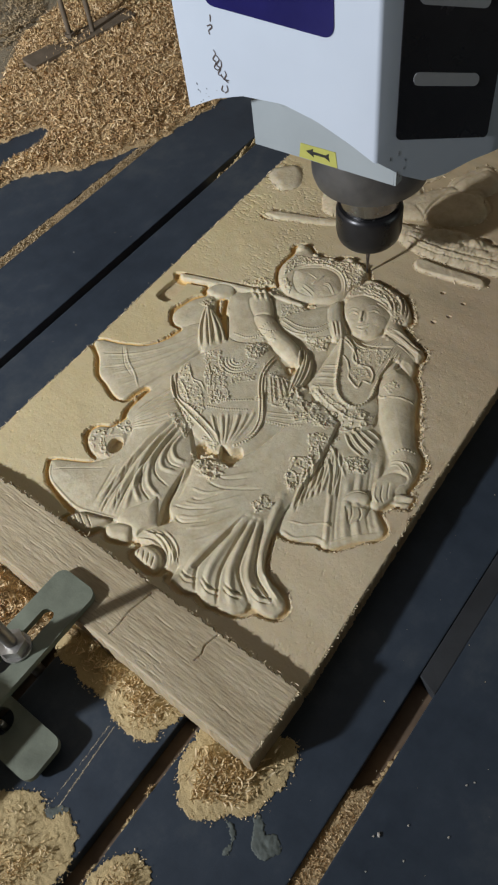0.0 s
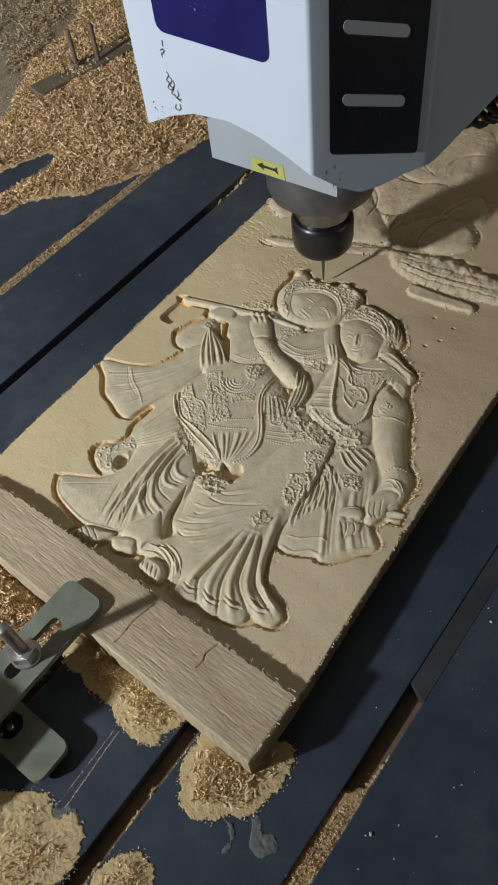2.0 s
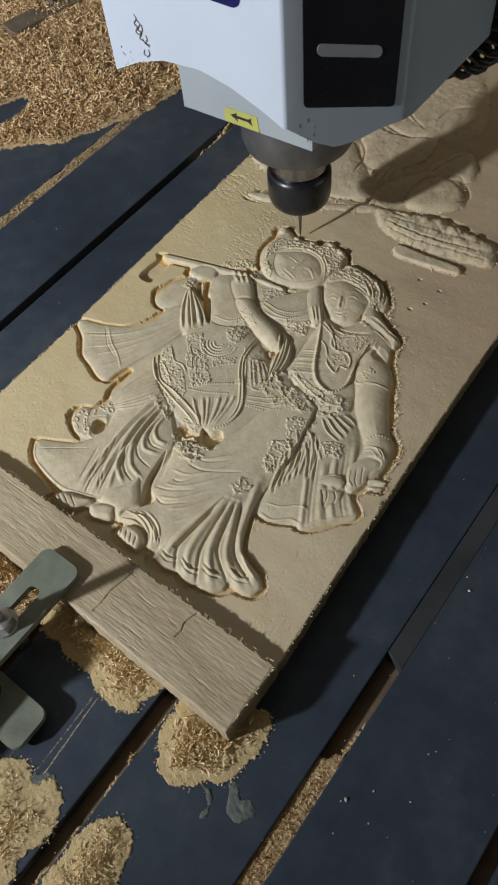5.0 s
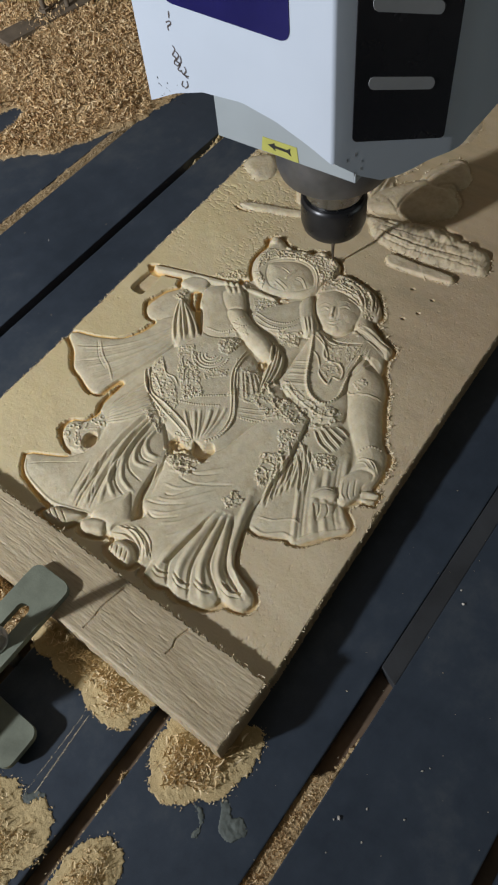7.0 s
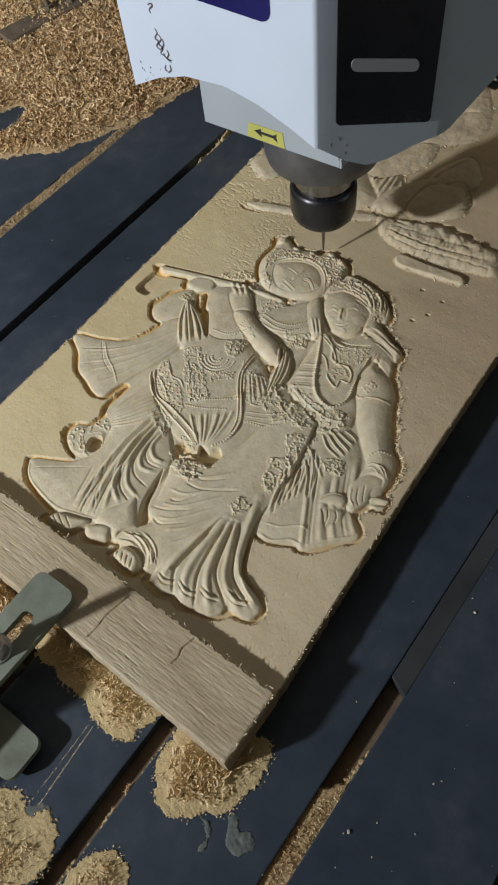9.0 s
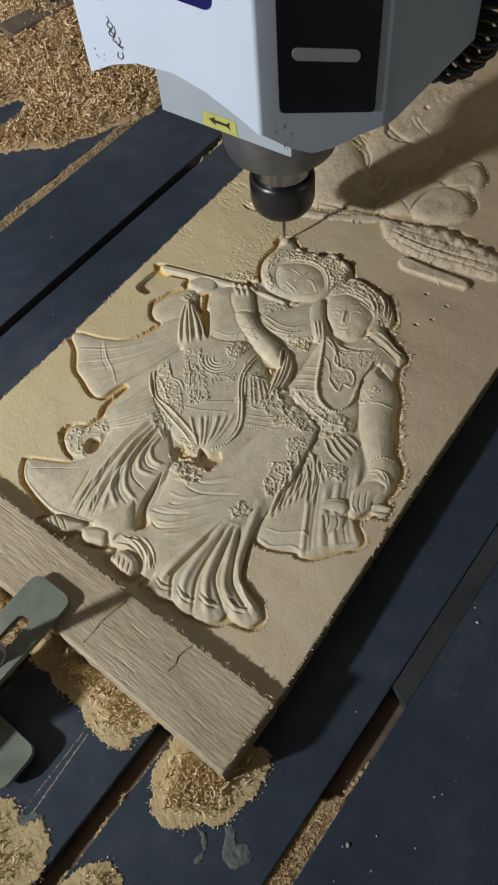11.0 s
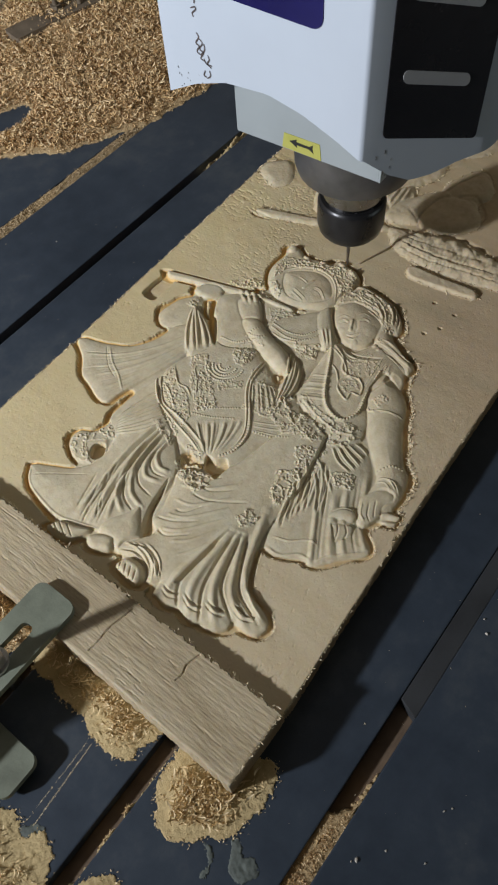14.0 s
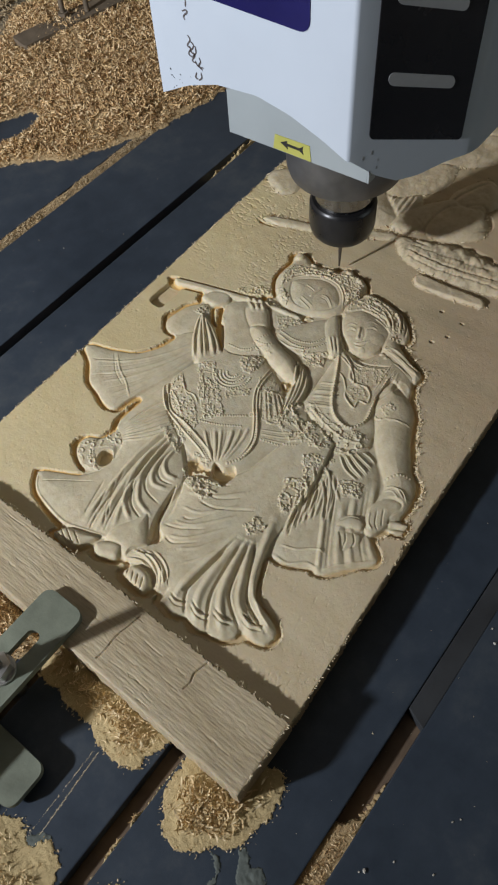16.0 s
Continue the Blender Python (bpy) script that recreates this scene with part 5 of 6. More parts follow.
# ---- sawdust ----
def dust_sheet(outline, thick, cell, seed, ragged=0.006, edge=0.014, base=0.0005, lump=0.32, power=1.0, sink=()):
    """Points, quads and the height field of a heap of dust with a ragged rim (metres)."""
    line = curve_points(outline, 5, True)
    low, high = line.min(0) - ragged, line.max(0) + ragged
    x, y = np.meshgrid(np.arange(low[0], high[0], cell), np.arange(low[1], high[1], cell), indexing="ij")
    d, inside = outline_distance(line, x, y)
    f = np.where(inside, d, -d) + ragged * (0.9 * rough_field(x, y, 0.22 / ragged, seed, 2) + 0.35 * rough_field(x, y, 0.9 / ragged, seed + 5, 3) + 0.3 * rough_field(x, y, 3.1 / ragged, seed + 6, 2))
    rise = np.clip(f / edge, 0, 1) ** power
    z = base + thick * rise * (1 + lump * rough_field(x, y, 45, seed + 9, 4)) + 0.0003 * rough_field(x, y, 420, seed + 3, 2) * (rise > 0.05)
    z = np.maximum(np.where(f > 0, z, base - 0.002), base - 0.002)
    for at in sink:
        z = z - 0.011 * np.clip((0.0042 - np.abs(y - at)) / 0.0015, 0, 1)
    keep = f > -cell
    index = np.arange(x.size).reshape(x.shape)
    ok = keep[:-1, :-1] & keep[1:, :-1] & keep[1:, 1:] & keep[:-1, 1:]
    faces = np.stack([index[:-1, :-1], index[1:, :-1], index[1:, 1:], index[:-1, 1:]], -1)[ok]
    used = np.unique(faces)
    remap = np.zeros(x.size, int)
    remap[used] = np.arange(len(used))
    verts = np.stack([x, y, z], -1).reshape(-1, 3)[used]
    return verts, remap[faces], (x, y, z, f)


def sawdust_pile(outline, thick, cell, seed, chips, size, label, mat=None, chip_mat=None, rim=0.02, patchy=0.05, spill=0, base=0.0005, heart=1.0, lift=0.34, **more):
    verts, faces, (x, y, z, f) = dust_sheet(outline, thick, cell, seed, base=base, **more)
    pile = tagged(raw_mesh("sawdust", verts, faces, mat or DUST, smooth=True), label, "sawdust", kind="stuff")
    if chips:
        rs = np.random.RandomState(seed)
        cells = np.argwhere(f > min(0.0006, 0.2 * f.max()))
        weight = np.clip(f[cells[:, 0], cells[:, 1]] / min(rim, f.max()), 0.0, 1) ** heart
        weight = weight * np.clip(0.85 + 0.7 * rough_field(x, y, 28, seed + 70)[cells[:, 0], cells[:, 1]], patchy, 2)
        pick = cells[rs.choice(len(cells), chips, p=weight / weight.sum())]
        i, j = pick[:, 0], pick[:, 1]
        inner = np.clip(f[i, j] / min(0.008, 0.5 * f.max()), 0.5, 1)
        spots = np.stack([x[i, j] + rs.uniform(-cell, cell, chips), y[i, j] + rs.uniform(-cell, cell, chips), z[i, j] - 0.0004 + rs.rand(chips) * 0.0030 * size * inner, size * inner], -1)
        bits(pile, "shavings", spots, chip_mat or CHIP, rs, 0.0062, 0.00085, 5, "curled tan wood shavings", 1.0, lift, 0.8)
    if spill:
        rs = np.random.RandomState(seed + 500)
        cells = np.argwhere((f > -0.0015) & (f < 0.0025))
        pick = cells[rs.choice(len(cells), spill)]
        i, j = pick[:, 0], pick[:, 1]
        spots = np.stack([x[i, j] + rs.normal(0, 0.0009, spill), y[i, j] + rs.normal(0, 0.0009, spill), np.full(spill, base + 0.0003), rs.uniform(0.12, 0.5, spill)], -1)
        bits(pile, "loose_crumbs", spots, chip_mat or PALECHIP, rs, 0.0032, 0.0013, 3, "crumbs strewn round the heap", 0.5, 0.2, 0.4)
    return pile


sawdust_pile([(0.492, 0.602), (0.56, 0.580), (0.70, 0.572), (0.95, 0.56), (1.15, 0.75), (1.05, 1.05), (0.86, 1.06), (0.72, 0.94), (0.60, 0.905), (0.53, 0.86), (0.45, 0.815), (0.38, 0.780), (0.40, 0.758), (0.44, 0.741), (0.472, 0.724), (0.455, 0.706), (0.415, 0.7125), (0.34, 0.715), (0.36, 0.690), (0.393, 0.676), (0.437, 0.634)],
             0.0075, 0.0018, 1, 80000, 1.2, "deep layer of tan wood shavings and dust over the bed", mat=TAN, rim=0.0015, patchy=0.4, ragged=0.0045, edge=0.05, spill=1800)
sawdust_pile([(0.57, 0.90), (0.75, 0.95), (1.0, 1.05), (1.1, 1.25), (0.8, 1.30), (0.66, 1.12), (0.62, 1.0)], 0.0026, 0.0028, 2, 24000, 1.1, "thin dull brown layer of dust and shavings", mat=FILM, rim=0.005, patchy=0.3, chip_mat=DULLCHIP, ragged=0.02, edge=0.06, sink=(0.918, 1.026, 1.134))
sawdust_pile([(0.40, 0.765), (0.50, 0.79), (0.80, 0.85), (1.1, 1.0), (1.1, 1.30), (0.72, 1.30), (0.40, 1.0), (0.33, 0.85)], 0.0006, 0.0025, 3, 12000, 0.6, "thin grey film of dust on the bed", mat=FILM, chip_mat=DULLCHIP, ragged=0.012, edge=0.03, base=0.0003, sink=(0.809, 0.918, 1.026, 1.134))
sawdust_pile([(0.066, 0.262), (0.066, 0.44), (0.03, 0.46), (-0.02, 0.40), (0.0, 0.32), (0.028, 0.288), (0.048, 0.270)], 0.010, 0.0012, 4, 6200, 0.95, "heap of curled orange-brown shavings against the board", mat=TAN, rim=0.006, ragged=0.005, edge=0.02)
sawdust_pile([(0.066, 0.170), (0.066, 0.275), (0.052, 0.271), (0.041, 0.262), (0.041, 0.240), (0.040, 0.224), (0.036, 0.204), (0.032, 0.193), (0.033, 0.178), (0.034, 0.170), (0.045, 0.166), (0.058, 0.163)], 0.0042, 0.0008, 5, 520, 0.8, "ragged patch of pale wood dust beside the board", chip_mat=PALECHIP, ragged=0.0034, edge=0.020, power=1.5, spill=260, heart=2.2, lift=0.2)
sawdust_pile([(0.066, 0.1500), (0.048, 0.1510), (0.032, 0.143), (0.020, 0.133), (0.0185, 0.122), (0.026, 0.109), (0.045, 0.0945), (0.066, 0.0905), (0.088, 0.0930), (0.085, 0.109), (0.068, 0.118)], 0.0050, 0.0008, 6, 620, 0.95, "heap of curled shavings and dust by the board's corner", chip_mat=PALECHIP, ragged=0.0030, edge=0.026, power=1.5, spill=260, heart=2.4, lift=0.2)
sawdust_pile([(-0.034, 0.222), (-0.026, 0.206), (-0.034, 0.194), (-0.028, 0.181), (-0.031, 0.1665), (-0.06, 0.165), (-0.13, 0.19), (-0.12, 0.27), (-0.06, 0.25)], 0.0034, 0.0009, 7, 1500, 0.6, "low patch of pale wood dust and shavings", chip_mat=PALECHIP, ragged=0.0045, edge=0.022, power=1.4, spill=260, heart=1.5)
sawdust_pile([(-0.045, 0.1485), (-0.025, 0.146), (-0.012, 0.136), (-0.017, 0.121), (-0.035, 0.113), (-0.07, 0.105), (-0.10, 0.148)], 0.0034, 0.0009, 8, 800, 0.6, "low patch of pale wood dust and shavings", chip_mat=PALECHIP, ragged=0.0035, edge=0.016, power=1.4, spill=160, heart=1.5)
sawdust_pile([(-0.06, 0.0400), (0.030, 0.0400), (0.080, 0.0405), (0.120, 0.0420), (0.122, 0.0458), (0.102, 0.0474), (0.090, 0.0530), (0.080, 0.0600), (0.03, 0.0610), (-0.06, 0.0610)], 0.0085, 0.0007, 9, 2600, 0.45, "wood dust packed in the bed's slot", mat=TAN, rim=0.002, ragged=0.0016, edge=0.0022, base=-0.0118, lump=0.10)
sawdust_pile([(0.20, 0.5860), (0.45, 0.5860), (0.62, 0.5860), (0.62, 0.6030), (0.40, 0.6030), (0.20, 0.6030)], 0.0098, 0.0009, 10, 7500, 0.55, "wood chips packed in the bed's slot", mat=TAN, chip_mat=DULLCHIP, rim=0.002, ragged=0.0008, edge=0.0012, base=-0.0112, lump=0.07)
sawdust_pile([(-0.10, 0.1512), (0.05, 0.1512), (0.05, 0.1542), (-0.02, 0.1535), (-0.10, 0.156)], 0.007, 0.0007, 11, 200, 0.45, "crumbs of wood dust along the bed's slot", ragged=0.0016, edge=0.003, base=-0.0085, lump=0.5)
sawdust_pile([(0.515, 0.489), (0.72, 0.489), (0.72, 0.498), (0.53, 0.498)], 0.012, 0.0012, 12, 200, 0.5, "wood chips packed in the bed's slot", ragged=0.0012, edge=0.006, base=-0.0105, lump=0.4)


def crumbs():
    rs = np.random.RandomState(3)
    for x, y, s in ((0.076, 0.030, 1.5), (0.0735, 0.0318, 0.8), (0.090, 0.019, 0.8), (0.245, 0.040, 1.0), (0.237, 0.034, 1.2), (0.076, 0.092, 0.8), (0.337, 0.540, 0.8), (0.073, 0.012, 0.7), (0.098, -0.002, 0.9), (0.128, 0.003, 0.9), (0.132, 0.0, 0.8), (0.056, 0.026, 0.7)):
        bm = bmesh.new()
        bmesh.ops.create_icosphere(bm, subdivisions=1, radius=0.0008 * s)
        for v in bm.verts:
            v.co = Vector((v.co.x * rs.uniform(0.5, 1.6), v.co.y * rs.uniform(0.5, 1.3), max(v.co.z, -0.0004 * s) * rs.uniform(0.6, 1.1)))
        crumb = part("wood_crumb", bm, CRUMB)
        crumb.location, crumb.rotation_euler = (x, y, 0.0004 * s), (0, 0, rs.uniform(0, 6))
        tagged(crumb, "small pale crumb of wood on the bed", "crumb", "crumbs on the bed")
    spots = []
    for _ in range(70):
        spots.append((rs.uniform(-0.05, 0.40), rs.uniform(-0.06, 0.09), rs.uniform(0.1, 0.3)))
    for _ in range(50):
        spots.append((rs.uniform(0.1, 0.5), rs.uniform(0.42, 0.58), rs.uniform(0.1, 0.25)))
    arr = np.array([(x, y, 0.0003, s) for x, y, s in spots])
    tagged(bits(None, "crumbs", arr, SPLINTER, rs, 0.0030, 0.0016, 3, "pale crumbs of wood scattered on the bed", 0.4, 0.12, 0.2), category="crumbs")
    for outline in (((0.0295, 0.1033), (0.032, 0.099), (0.0253, 0.0932), (0.0199, 0.0925), (0.0151, 0.0953), (0.0221, 0.0974)), ((0.042, 0.0921), (0.0449, 0.0898), (0.0381, 0.0824), (0.0407, 0.0779), (0.0407, 0.0727), (0.0335, 0.0694), (0.027, 0.074), (0.0248, 0.0809), (0.0303, 0.0865)), ((-0.040, 0.197), (-0.030, 0.188), (-0.022, 0.184), (-0.028, 0.198))):
        verts, faces, _ = dust_sheet(outline, 0.0002, 0.0006, 40, ragged=0.0018, edge=0.003, base=0.0002)
        tagged(raw_mesh("dried_smear", verts, faces, SMEAR, smooth=True), "dull grey-green dried smear on the bed", "smear")
    for y0, y1, x0, x1 in ((0.1905, 0.1955, -0.031, 0.030), (0.1960, 0.1985, -0.036, 0.030)):
        n = 150
        arr = np.array([(x0 + (x1 - x0) * i / n, y0 + (y1 - y0) * i / n + rs.normal(0, 0.0002), 0.0002, rs.uniform(0.2, 0.5)) for i in range(n) if rs.rand() < (0.95 if y0 < 0.194 else 0.5)])
        tagged(bits(None, "dust_line", arr, SPLINTER, rs, 0.0014, 0.0011, 3, "thin line of dust along a scratch", 0.1, 0.05, 0.1), category="scratch")


crumbs()


# ---- clamps ----
def hex_outline(x, y, r):
    return [(x + r * math.cos(radians(60 * i + 12)), y + r * math.sin(radians(60 * i + 12))) for i in range(6)]


def slotted_plate(x0, x1, y0, y1, z0, z1, slot, corner=0.007):
    """A flat steel bar with round corners and a long slot cut through it."""
    bm = bmesh.new()
    sx0, sx1, sy, sr = slot
    outer = rounded(x0, x1, y0, y1, corner, 6)
    inner = rounded(sx0, sx1, sy - sr, sy + sr, sr * 0.98, 6)
    loops = []
    for z in (z0, z1):
        o, i = [bm.verts.new((x, y, z)) for x, y in outer], [bm.verts.new((x, y, z)) for x, y in inner]
        n = len(o)
        for k in range(n):
            j = (k + 1) % n
            f = (o[k], o[j], i[j], i[k])
            bm.faces.new(f if z == z1 else f[::-1])
        loops.append((o, i))
    n = len(outer)
    for k in range(n):
        j = (k + 1) % n
        bm.faces.new((loops[0][0][k], loops[0][0][j], loops[1][0][j], loops[1][0][k]))
        bm.faces.new((loops[0][1][j], loops[0][1][k], loops[1][1][k], loops[1][1][j]))
    return bevelled(bm, 0.0008, 2, 50)


def stud(parent, x, y, z0, z1, r=0.0042, lean=(0, 0), mat=None):
    """A threaded stud: ridges all the way up."""
    profile = [(r * 0.6, z0)]
    turns = int((z1 - z0) / 0.0013)
    for i in range(turns):
        z = z0 + (z1 - z0) * i / turns
        profile += [(r, z + 0.0003), (r * 0.86, z + 0.0010)]
    profile += [(r * 0.8, z1), (0, z1)]
    ob = part("stud", lathe(profile, 14), mat or ZINC, parent, "threaded steel stud")
    ob.matrix_basis = pose(x, y, 0, lean[0], lean[1], 0)
    for p in ob.data.polygons:
        p.use_smooth = True
    return ob


def nut(parent, x, y, z0, z1, r, mat=None):
    bm = prism(hex_outline(x, y, r), z0, z1, 0.0009, 2)
    return part("nut", bm, mat or ZINC, parent, "hexagonal nut")


def board_clamp():
    clamp = tagged(new("board_clamp"), "grey-green slotted steel clamp bar pressing on the board's end", "clamp")
    bar = part("bar", slotted_plate(-0.098, 0.0835, 0.2490, 0.2820, 0.0315, 0.0370, (0.008, 0.0575, 0.2655, 0.0048)), GREEN, clamp)
    part("heel_block", box(-0.095, -0.062, 0.252, 0.279, 0.0, 0.0312, 0.001), GREEN, clamp)
    # unseen block, added to throw a shadow across the bar and the dust
    part("shadow_block", box(-0.066, -0.040, 0.266, 0.2975, 0.0372, 0.071, 0.004), GREEN, clamp)
    stud(clamp, 0.0265, 0.2655, -0.012, 0.083, 0.0043, mat=WORN)
    nut(clamp, 0.0265, 0.2655, 0.0392, 0.0480, 0.0092, ZINC)
    part("washer", lathe([(0.0050, 0.0371), (0.0100, 0.0371), (0.0104, 0.0380), (0.0100, 0.0391), (0.0050, 0.0391)], 28), ZINC, clamp).location = (0.0265, 0.2655, 0)
    return clamp


def loose_plate():
    plate = tagged(new("clamp_plate"), "grey-green slotted steel plate lying beside the clamp", "plate")
    part("bar", slotted_plate(-0.0270, 0.0035, 0.2110, 0.3000, 0.0060, 0.0115, (-0.0205, -0.0025, 0.2530, 0.0085)), GREEN, plate)
    part("spacer", box(-0.0230, -0.0010, 0.262, 0.296, 0.0, 0.0058, 0.0008), RUSTY, plate)
    b = part("bolt", lathe([(0.0022, 0.0), (0.0022, 0.016), (0.0018, 0.0165), (0, 0.0165)], 12), ZINC, plate, "small bright screw end")
    b.location = (-0.0120, 0.2500, 0.0)
    return plate


def far_clamp():
    clamp = tagged(new("bed_clamp"), "brown steel bar with two upright studs in the shavings", "clamp")
    part("bar", prism(rounded(-0.064, 0.095, -0.0150, 0.0150, 0.003), 0.0, 0.0135, 0.0008), DUSTY, clamp)
    for x, y in ((0.006, 0.0075), (0.0335, -0.0035)):
        stud(clamp, x, y, 0.0136, 0.060, 0.0033, mat=DUSTY)
    nut(clamp, 0.006, 0.0075, 0.0137, 0.019, 0.0068, DUSTY)
    clamp.matrix_basis = pose(0.612, 0.8170, 0.0, 0, 0, -11)
    return clamp


board_clamp()
loose_plate()
far_clamp()


# ---- the router head: its origin is the cutter's tip ----
def arch(y):
    """The bottom rim of the cover's broad side."""
    return np.interp(y, (-0.064, -0.0485, -0.0255, -0.002, 0.028, 0.051, 0.0735), (0.1965, 0.2030, 0.2105, 0.2142, 0.2108, 0.2025, 0.1905))


def cover_shell():
    """Folded sheet: broad side, slanting front, narrow side and back, with rounded folds."""
    plan = [(-0.1044, 0.0735 - 0.1370 * i / 30) for i in range(31)]
    bend = lambda cx, cy, r, a0, a1, n: [(cx + r * math.cos(radians(a0 + (a1 - a0) * i / n)), cy + r * math.sin(radians(a0 + (a1 - a0) * i / n))) for i in range(n + 1)]
    plan += bend(-0.1014, -0.06352, 0.0030, 182, 243, 6)
    plan += [(-0.1000 + 0.0689 * i / 16, -0.0676 - 0.0351 * i / 16) for i in range(1, 16)]
    plan += bend(-0.0175, -0.0760, 0.0300, 243, 270, 8)
    plan += [(-0.0175 + 0.0985 * i / 12, -0.1060) for i in range(1, 13)]
    plan += bend(0.0810, -0.0980, 0.0080, 270, 360, 5)
    plan += [(0.0890, -0.09 + 0.1635 * i / 8) for i in range(9)]
    bm = bmesh.new()
    top = 0.60
    rows = []
    for x, y in plan:
        if x < -0.1040:
            low = float(arch(y))
        elif y < -0.05 and x < -0.02:
            low = float(np.interp(math.hypot(x + 0.1035, y + 0.066), (0, 0.018, 0.0335, 0.0488, 0.0667), (0.1965, 0.1806, 0.171, 0.1696, 0.172)))
        else:
            low = 0.172
        rows.append([bm.verts.new((x, y, low + (top - low) * k)) for k in (0, 0.05, 0.3, 1)])
    for a, b in zip(rows, rows[1:]):
        for k in range(3):
            bm.faces.new((a[k], a[k + 1], b[k + 1], b[k]))
    a, b = rows[-1], rows[0]
    for k in range(3):
        bm.faces.new((a[k], a[k + 1], b[k + 1], b[k]))
    bm.faces.new([r[3] for r in rows])
    bmesh.ops.recalc_face_normals(bm, faces=bm.faces)
    bmesh.ops.solidify(bm, geom=bm.faces, thickness=0.0016)
    return bm


PANEL_FOOT, PANEL_WAY = Vector((-0.1000, -0.0676, 0)), Vector((math.cos(radians(-27)), math.sin(radians(-27)), 0))


def on_panel(outline, proud, deep):
    """A flat shape on the cover's slanting front: outline in metres along it and upwards."""
    out = Vector((PANEL_WAY.y, -PANEL_WAY.x, 0))
    bm = bmesh.new()
    rings = [[bm.verts.new(PANEL_FOOT + PANEL_WAY * s + out * d + Vector((0, 0, z - 0.345 * (s - 0.0076)))) for s, z in outline] for d in (proud - deep, proud)]
    bm.faces.new(rings[0])
    bm.faces.new(rings[1][::-1])
    for i in range(len(outline)):
        j = (i + 1) % len(outline)
        bm.faces.new((rings[0][i], rings[1][i], rings[1][j], rings[0][j]))
    bmesh.ops.recalc_face_normals(bm, faces=bm.faces)
    return bm


def on_side(outline, x, deep):
    """A flat shape on a face that looks along -x: outline in metres across (y) and up (z)."""
    bm = bmesh.new()
    rings = [[bm.verts.new((d, y, z)) for y, z in outline] for d in (x + deep, x)]
    bm.faces.new(rings[0])
    bm.faces.new(rings[1][::-1])
    for i in range(len(outline)):
        j = (i + 1) % len(outline)
        bm.faces.new((rings[0][i], rings[1][i], rings[1][j], rings[0][j]))
    bmesh.ops.recalc_face_normals(bm, faces=bm.faces)
    return bm


def tube(points, r, n=8):
    """A round tube along a line of points."""
    bm = bmesh.new()
    pts = [Vector(p) for p in points]
    rings = []
    side = Vector((0, 0, 1))
    for i, p in enumerate(pts):
        way = (pts[min(i + 1, len(pts) - 1)] - pts[max(i - 1, 0)]).normalized()
        side = (side - way * side.dot(way)).normalized()
        up = way.cross(side)
        rings.append([bm.verts.new(p + (side * math.cos(2 * math.pi * k / n) + up * math.sin(2 * math.pi * k / n)) * r) for k in range(n)])
    for a, b in zip(rings, rings[1:]):
        for k in range(n):
            j = (k + 1) % n
            bm.faces.new((a[k], a[j], b[j], b[k]))
    bm.faces.new(rings[0][::-1])
    bm.faces.new(rings[-1])
    return bm


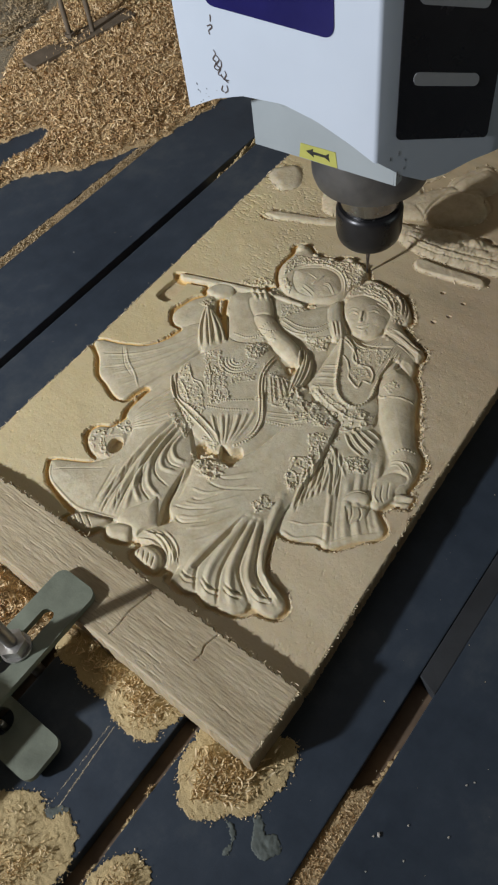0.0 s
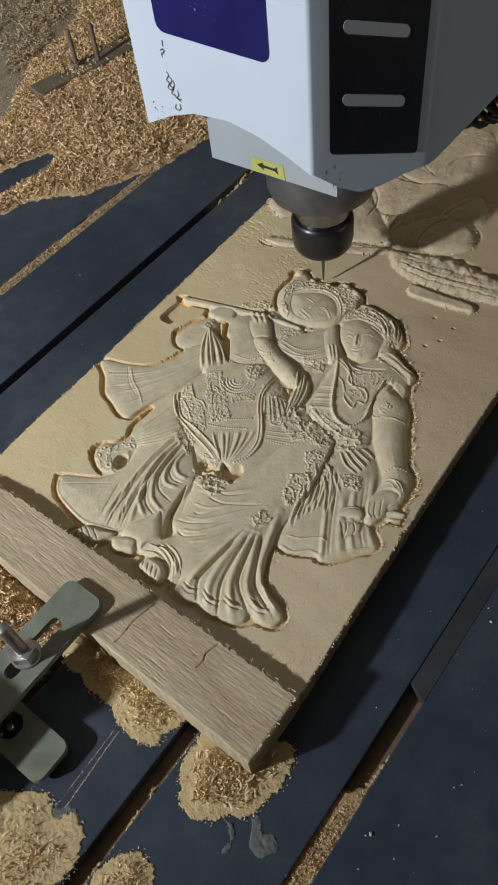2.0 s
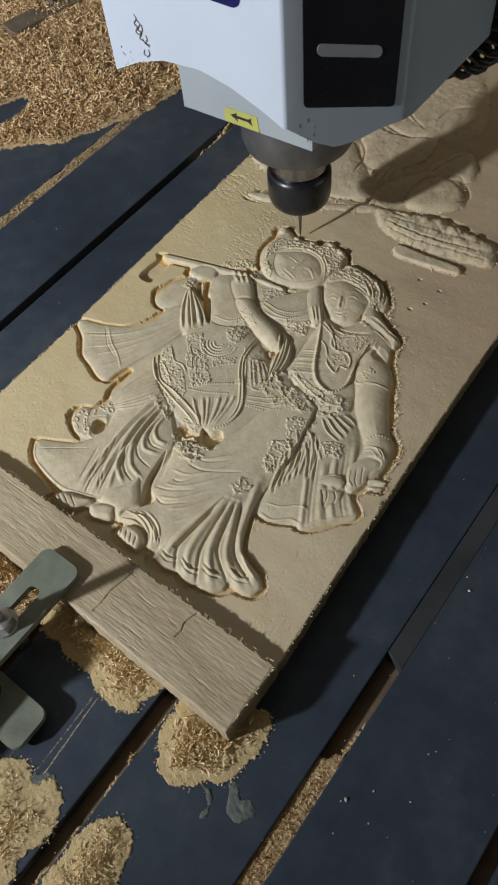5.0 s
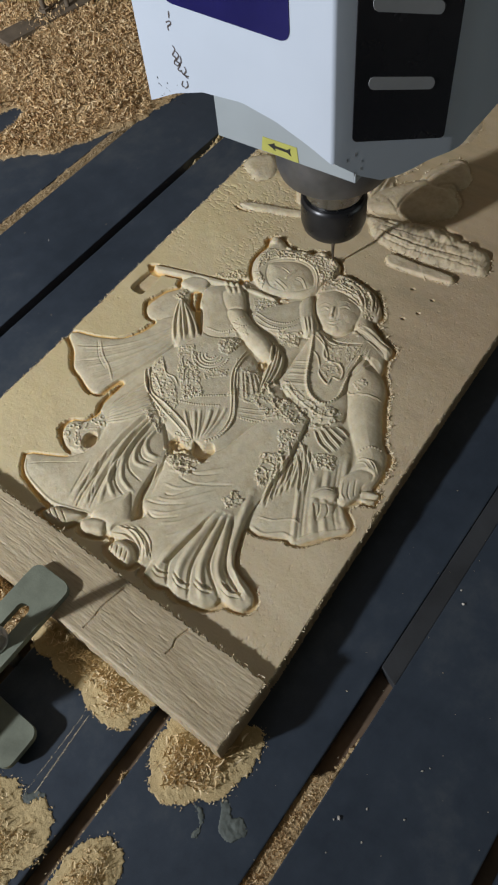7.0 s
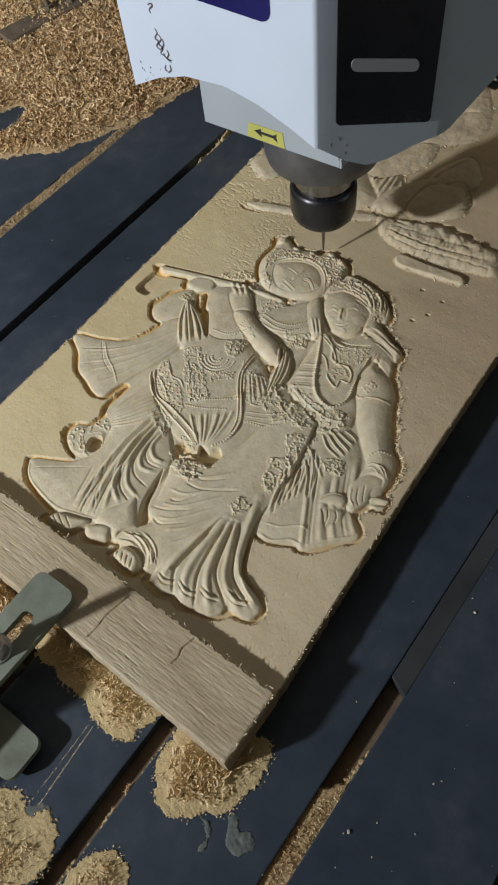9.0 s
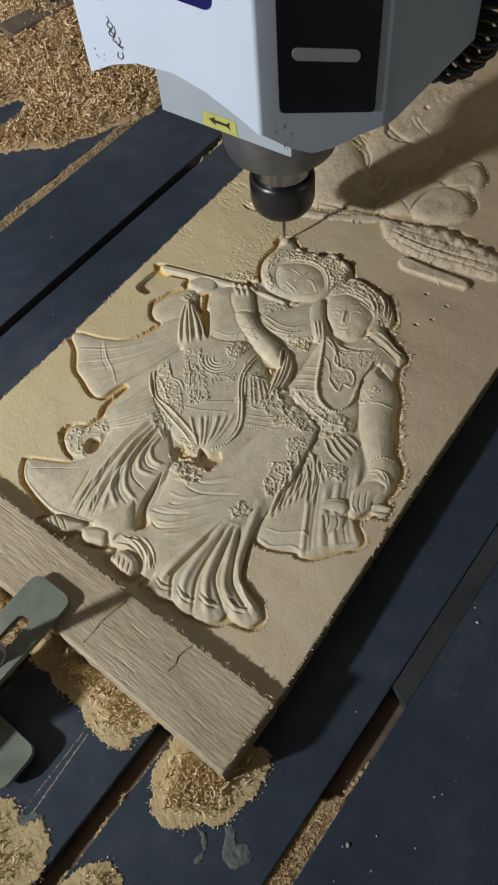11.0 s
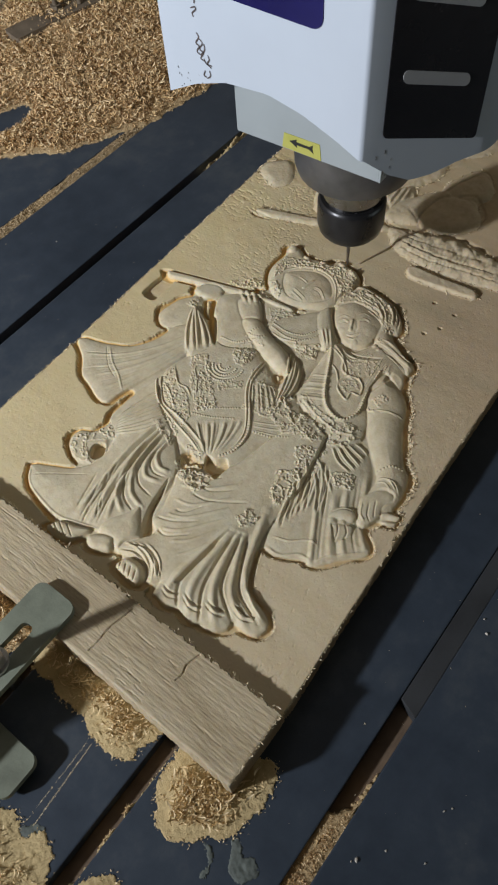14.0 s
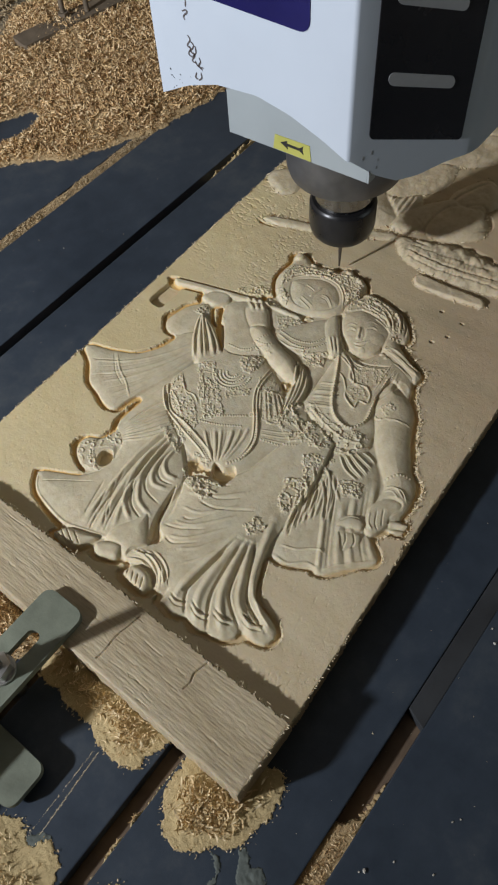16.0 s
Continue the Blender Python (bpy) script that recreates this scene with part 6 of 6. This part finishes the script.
def router_head():
    head = tagged(new("router_head"), "white router head with black spindle nut carving the board", "router head")
    cover = auto_smooth(part("cover", cover_shell(), WHITE, head, "white enamelled sheet-metal cover"), 30)
    part("blue_plate", on_side(rounded(-0.0385, 0.0480, 0.2600, 0.36, 0.0065), -0.1049, 0.0006), BLUE, cover, "glossy dark blue plate")
    panel = part("panel", on_panel(rounded(0.0076, 0.0716, 0.2068, 0.50, 0.003), 0.0006, 0.0008), BLACK, cover, "glossy black panel with pale slots")
    for z in (0.2424, 0.2838, 0.3250, 0.3665, 0.4080):
        part("slot", on_panel(rounded(0.0160, 0.0590, z - 0.0037, z + 0.0037, 0.0035), 0.0009, 0.0008), GREYSTRIP, panel, "pale grey rounded slot")
    # dark scuffs and pen marks low on the broad side
    rnd = random.Random(4)
    strokes = (
        ((0.0451, 0.2549), (0.0452, 0.2528), (0.0457, 0.2508)),
        ((0.0486, 0.2476), (0.0457, 0.2490), (0.0450, 0.2477), (0.0477, 0.2452), (0.0472, 0.2431)),
        ((0.0464, 0.2347), (0.0450, 0.2324), (0.0475, 0.2286), (0.0453, 0.2272), (0.0473, 0.2236), (0.0445, 0.2223)),
        ((0.0447, 0.2317), (0.0427, 0.2295), (0.0452, 0.2257), (0.0425, 0.2241), (0.0450, 0.2202), (0.0421, 0.2194)),
        ((0.0416, 0.2298), (0.0415, 0.2259), (0.0444, 0.2228)),
        ((0.0395, 0.2237), (0.0386, 0.2212), (0.0403, 0.2183), (0.0376, 0.2166)),
        ((0.0428, 0.2208), (0.0409, 0.2181), (0.0368, 0.2181)),
        ((0.0425, 0.2136), (0.0438, 0.2104), (0.0419, 0.2097)),
        ((0.0392, 0.2146), (0.0389, 0.2114), (0.0416, 0.2090)),
    )
    for line in strokes:
        pts = curve_points(line, 5)
        way = np.gradient(pts, axis=0)
        side = np.stack([-way[:, 1], way[:, 0]], -1) / np.linalg.norm(way, axis=1)[:, None] * (0.00032 + 0.0002 * np.sin(np.linspace(0, 3.1, len(pts))))[:, None]
        bm = bmesh.new()
        left, right = ([bm.verts.new((-0.1046, *p)) for p in pts + k * side] for k in (1, -1))
        for i in range(len(pts) - 1):
            bm.faces.new((left[i], left[i + 1], right[i + 1], right[i]))
        bmesh.ops.recalc_face_normals(bm, faces=bm.faces)
        part("pen_mark", bm, PEN, cover, "dark pen scribble")
    for _ in range(16):
        y, z, r = rnd.uniform(0.040, 0.066), rnd.uniform(0.196, 0.212), rnd.uniform(0.0002, 0.0005)
        part("speck", on_side([(y + r * math.cos(k * 1.257), z + r * math.sin(k * 1.257)) for k in range(5)], -0.1046, 0.0003), INK, cover)
    for _ in range(8):
        y, z, r = rnd.gauss(0.010, 0.005), rnd.gauss(0.279, 0.003), rnd.uniform(0.0001, 0.0003)
        part("speck", on_side([(y + r * math.cos(k * 1.257) * 1.5, z + r * math.sin(k * 1.257)) for k in range(5)], -0.1051, 0.0002), GREYSTRIP, cover, "pale fleck of dust")
    for _ in range(6):
        s, z, r = rnd.gauss(0.0130, 0.004), rnd.gauss(0.1905, 0.0030), rnd.uniform(0.00012, 0.00026)
        part("speck", on_panel([(s + r * math.cos(k * 1.257), z + 7.0 * r * math.sin(k * 1.257)) for k in range(5)], 0.0001, 0.0003), PEN, cover)
    # the inner plate that shows under the arch
    plate = part("inner_plate", on_side([(0.0568, 0.1450), (0.0568, 0.23), (-0.0550, 0.23), (-0.0550, 0.1512)], -0.0633, 0.0016), INNER, head, "pale grey inner plate")
    part("lip", box(-0.0633, -0.0560, -0.0566, -0.0551, 0.1512, 0.172), INNER, plate)
    sticker = part("sticker", on_side([(0.0186, 0.1478), (0.0170, 0.1588), (-0.0110, 0.1606), (-0.0124, 0.1492)], -0.0637, 0.0004), YELLOW, plate, "yellow sticker with a black arrow")
    arrow = [(0.0125, 0.1545), (0.0068, 0.1575), (0.0070, 0.1556), (-0.0030, 0.1560), (-0.0062, 0.1584), (-0.0056, 0.1552), (-0.0066, 0.1522), (-0.0030, 0.1540), (0.0068, 0.1535), (0.0063, 0.1514)]
    part("arrow", on_side(arrow, -0.0639, 0.0003), INK, sticker, "black arrow")
    back = part("mount", box(-0.058, 0.05, -0.055, 0.055, 0.195, 0.58, 0.002), CASTING, head, "dark machined spindle mount")
    spindle = auto_smooth(part("spindle", lathe([(0.0, 0.0985), (0.030, 0.0985), (0.039, 0.1000), (0.0428, 0.1030), (0.0445, 0.109), (0.0447, 0.115), (0.0447, 0.20), (0.0, 0.20)], 64), CASTING, head, "dark grey turned spindle body"), 25)
    auto_smooth(part("collar", lathe([(0.0, 0.0736), (0.0219, 0.0736), (0.0219, 0.0762), (0.0230, 0.0768), (0.0230, 0.0900), (0.0224, 0.0906), (0.0224, 0.0990), (0.0, 0.0990)], 48), STEEL, spindle, "bright steel spindle collar"), 25)
    auto_smooth(part("collet_nut", lathe([(0.0, 0.0405), (0.0190, 0.0405), (0.0228, 0.0416), (0.0252, 0.0448), (0.0262, 0.0490), (0.0266, 0.0510), (0.0266, 0.0700), (0.0260, 0.0723), (0.0247, 0.0737), (0.0, 0.0737)], 64), NUTBLACK, spindle, "black collet nut"), 30)
    auto_smooth(part("cutter", lathe([(0.0, 0.0), (0.0004, 0.0001), (0.0007, 0.0006), (0.0014, 0.016), (0.0020, 0.028), (0.0020, 0.050), (0.0, 0.050)], 20), CARBIDE, spindle, "thin tapered carving cutter"), 30)
    # coiled air hose behind the cover
    axis = curve_points([(0.100, -0.100, 0.42), (0.100, -0.105, 0.30), (0.100, -0.1080, 0.215), (0.100, -0.1055, 0.175), (0.100, -0.0960, 0.1535), (0.100, -0.0800, 0.1400), (0.100, -0.055, 0.140), (0.100, -0.03, 0.165), (0.100, -0.01, 0.25)], 14)
    run = np.concatenate([[0], np.cumsum(np.linalg.norm(np.diff(axis, axis=0), axis=1))])
    helix = []
    pitch, wide = 0.0092, 0.0138
    for s in np.arange(0, run[-1], pitch / 12):
        p = np.array([np.interp(s, run, axis[:, k]) for k in range(3)])
        q = np.array([np.interp(s + 0.001, run, axis[:, k]) for k in range(3)])
        way = Vector(q - p).normalized()
        side = Vector((1, 0, 0))
        up = way.cross(side)
        a = 2 * math.pi * s / pitch
        helix.append(Vector(p) + (side * math.cos(a) + up * math.sin(a)) * wide)
    part("hose", tube(helix, 0.0031, 7), RUBBER, head, "black coiled hose", smooth=True)
    return head


router = router_head()


def motions():
    """The head goes to and fro across the board and rides over the relief."""
    rows = (
        (0, 0.439, 0.2677, 0.0225),
        (0.5, 0.4404, 0.2748, 0.0298),
        (1, 0.4396, 0.285, 0.0307),
        (1.5, 0.4383, 0.2949, 0.0307),
        (2, 0.4362, 0.3078, 0.0276),
        (2.5, 0.4352, 0.317, 0.0287),
        (3, 0.4344, 0.3264, 0.029),
        (3.5, 0.4336, 0.3345, 0.025),
        (4, 0.4347, 0.3321, 0.0279),
        (4.5, 0.4354, 0.3245, 0.0282),
        (5, 0.4365, 0.3159, 0.0274),
        (6.2, 0.4372, 0.2925, 0.03),
        (7.3, 0.4378, 0.269, 0.026),
        (7.5, 0.4382, 0.2675, 0.0247),
        (8, 0.4398, 0.2759, 0.0301),
        (8.5, 0.439, 0.2839, 0.0315),
        (9.8, 0.4378, 0.311, 0.028),
        (11, 0.4357, 0.3353, 0.0243),
        (11.5, 0.436, 0.3328, 0.0274),
        (12, 0.4367, 0.3248, 0.0265),
        (12.5, 0.4373, 0.3142, 0.0266),
        (13, 0.4383, 0.3066, 0.0265),
        (13.5, 0.4405, 0.2954, 0.0298),
        (14, 0.4408, 0.281, 0.0295),
        (14.5, 0.4392, 0.2682, 0.0271),
        (15, 0.4402, 0.2713, 0.0309),
        (15.5, 0.4419, 0.2865, 0.0298),
        (16, 0.4419, 0.2974, 0.028),
    )
    walk(router, [(t, pose(x, y, z)) for t, x, y, z in rows])


motions()
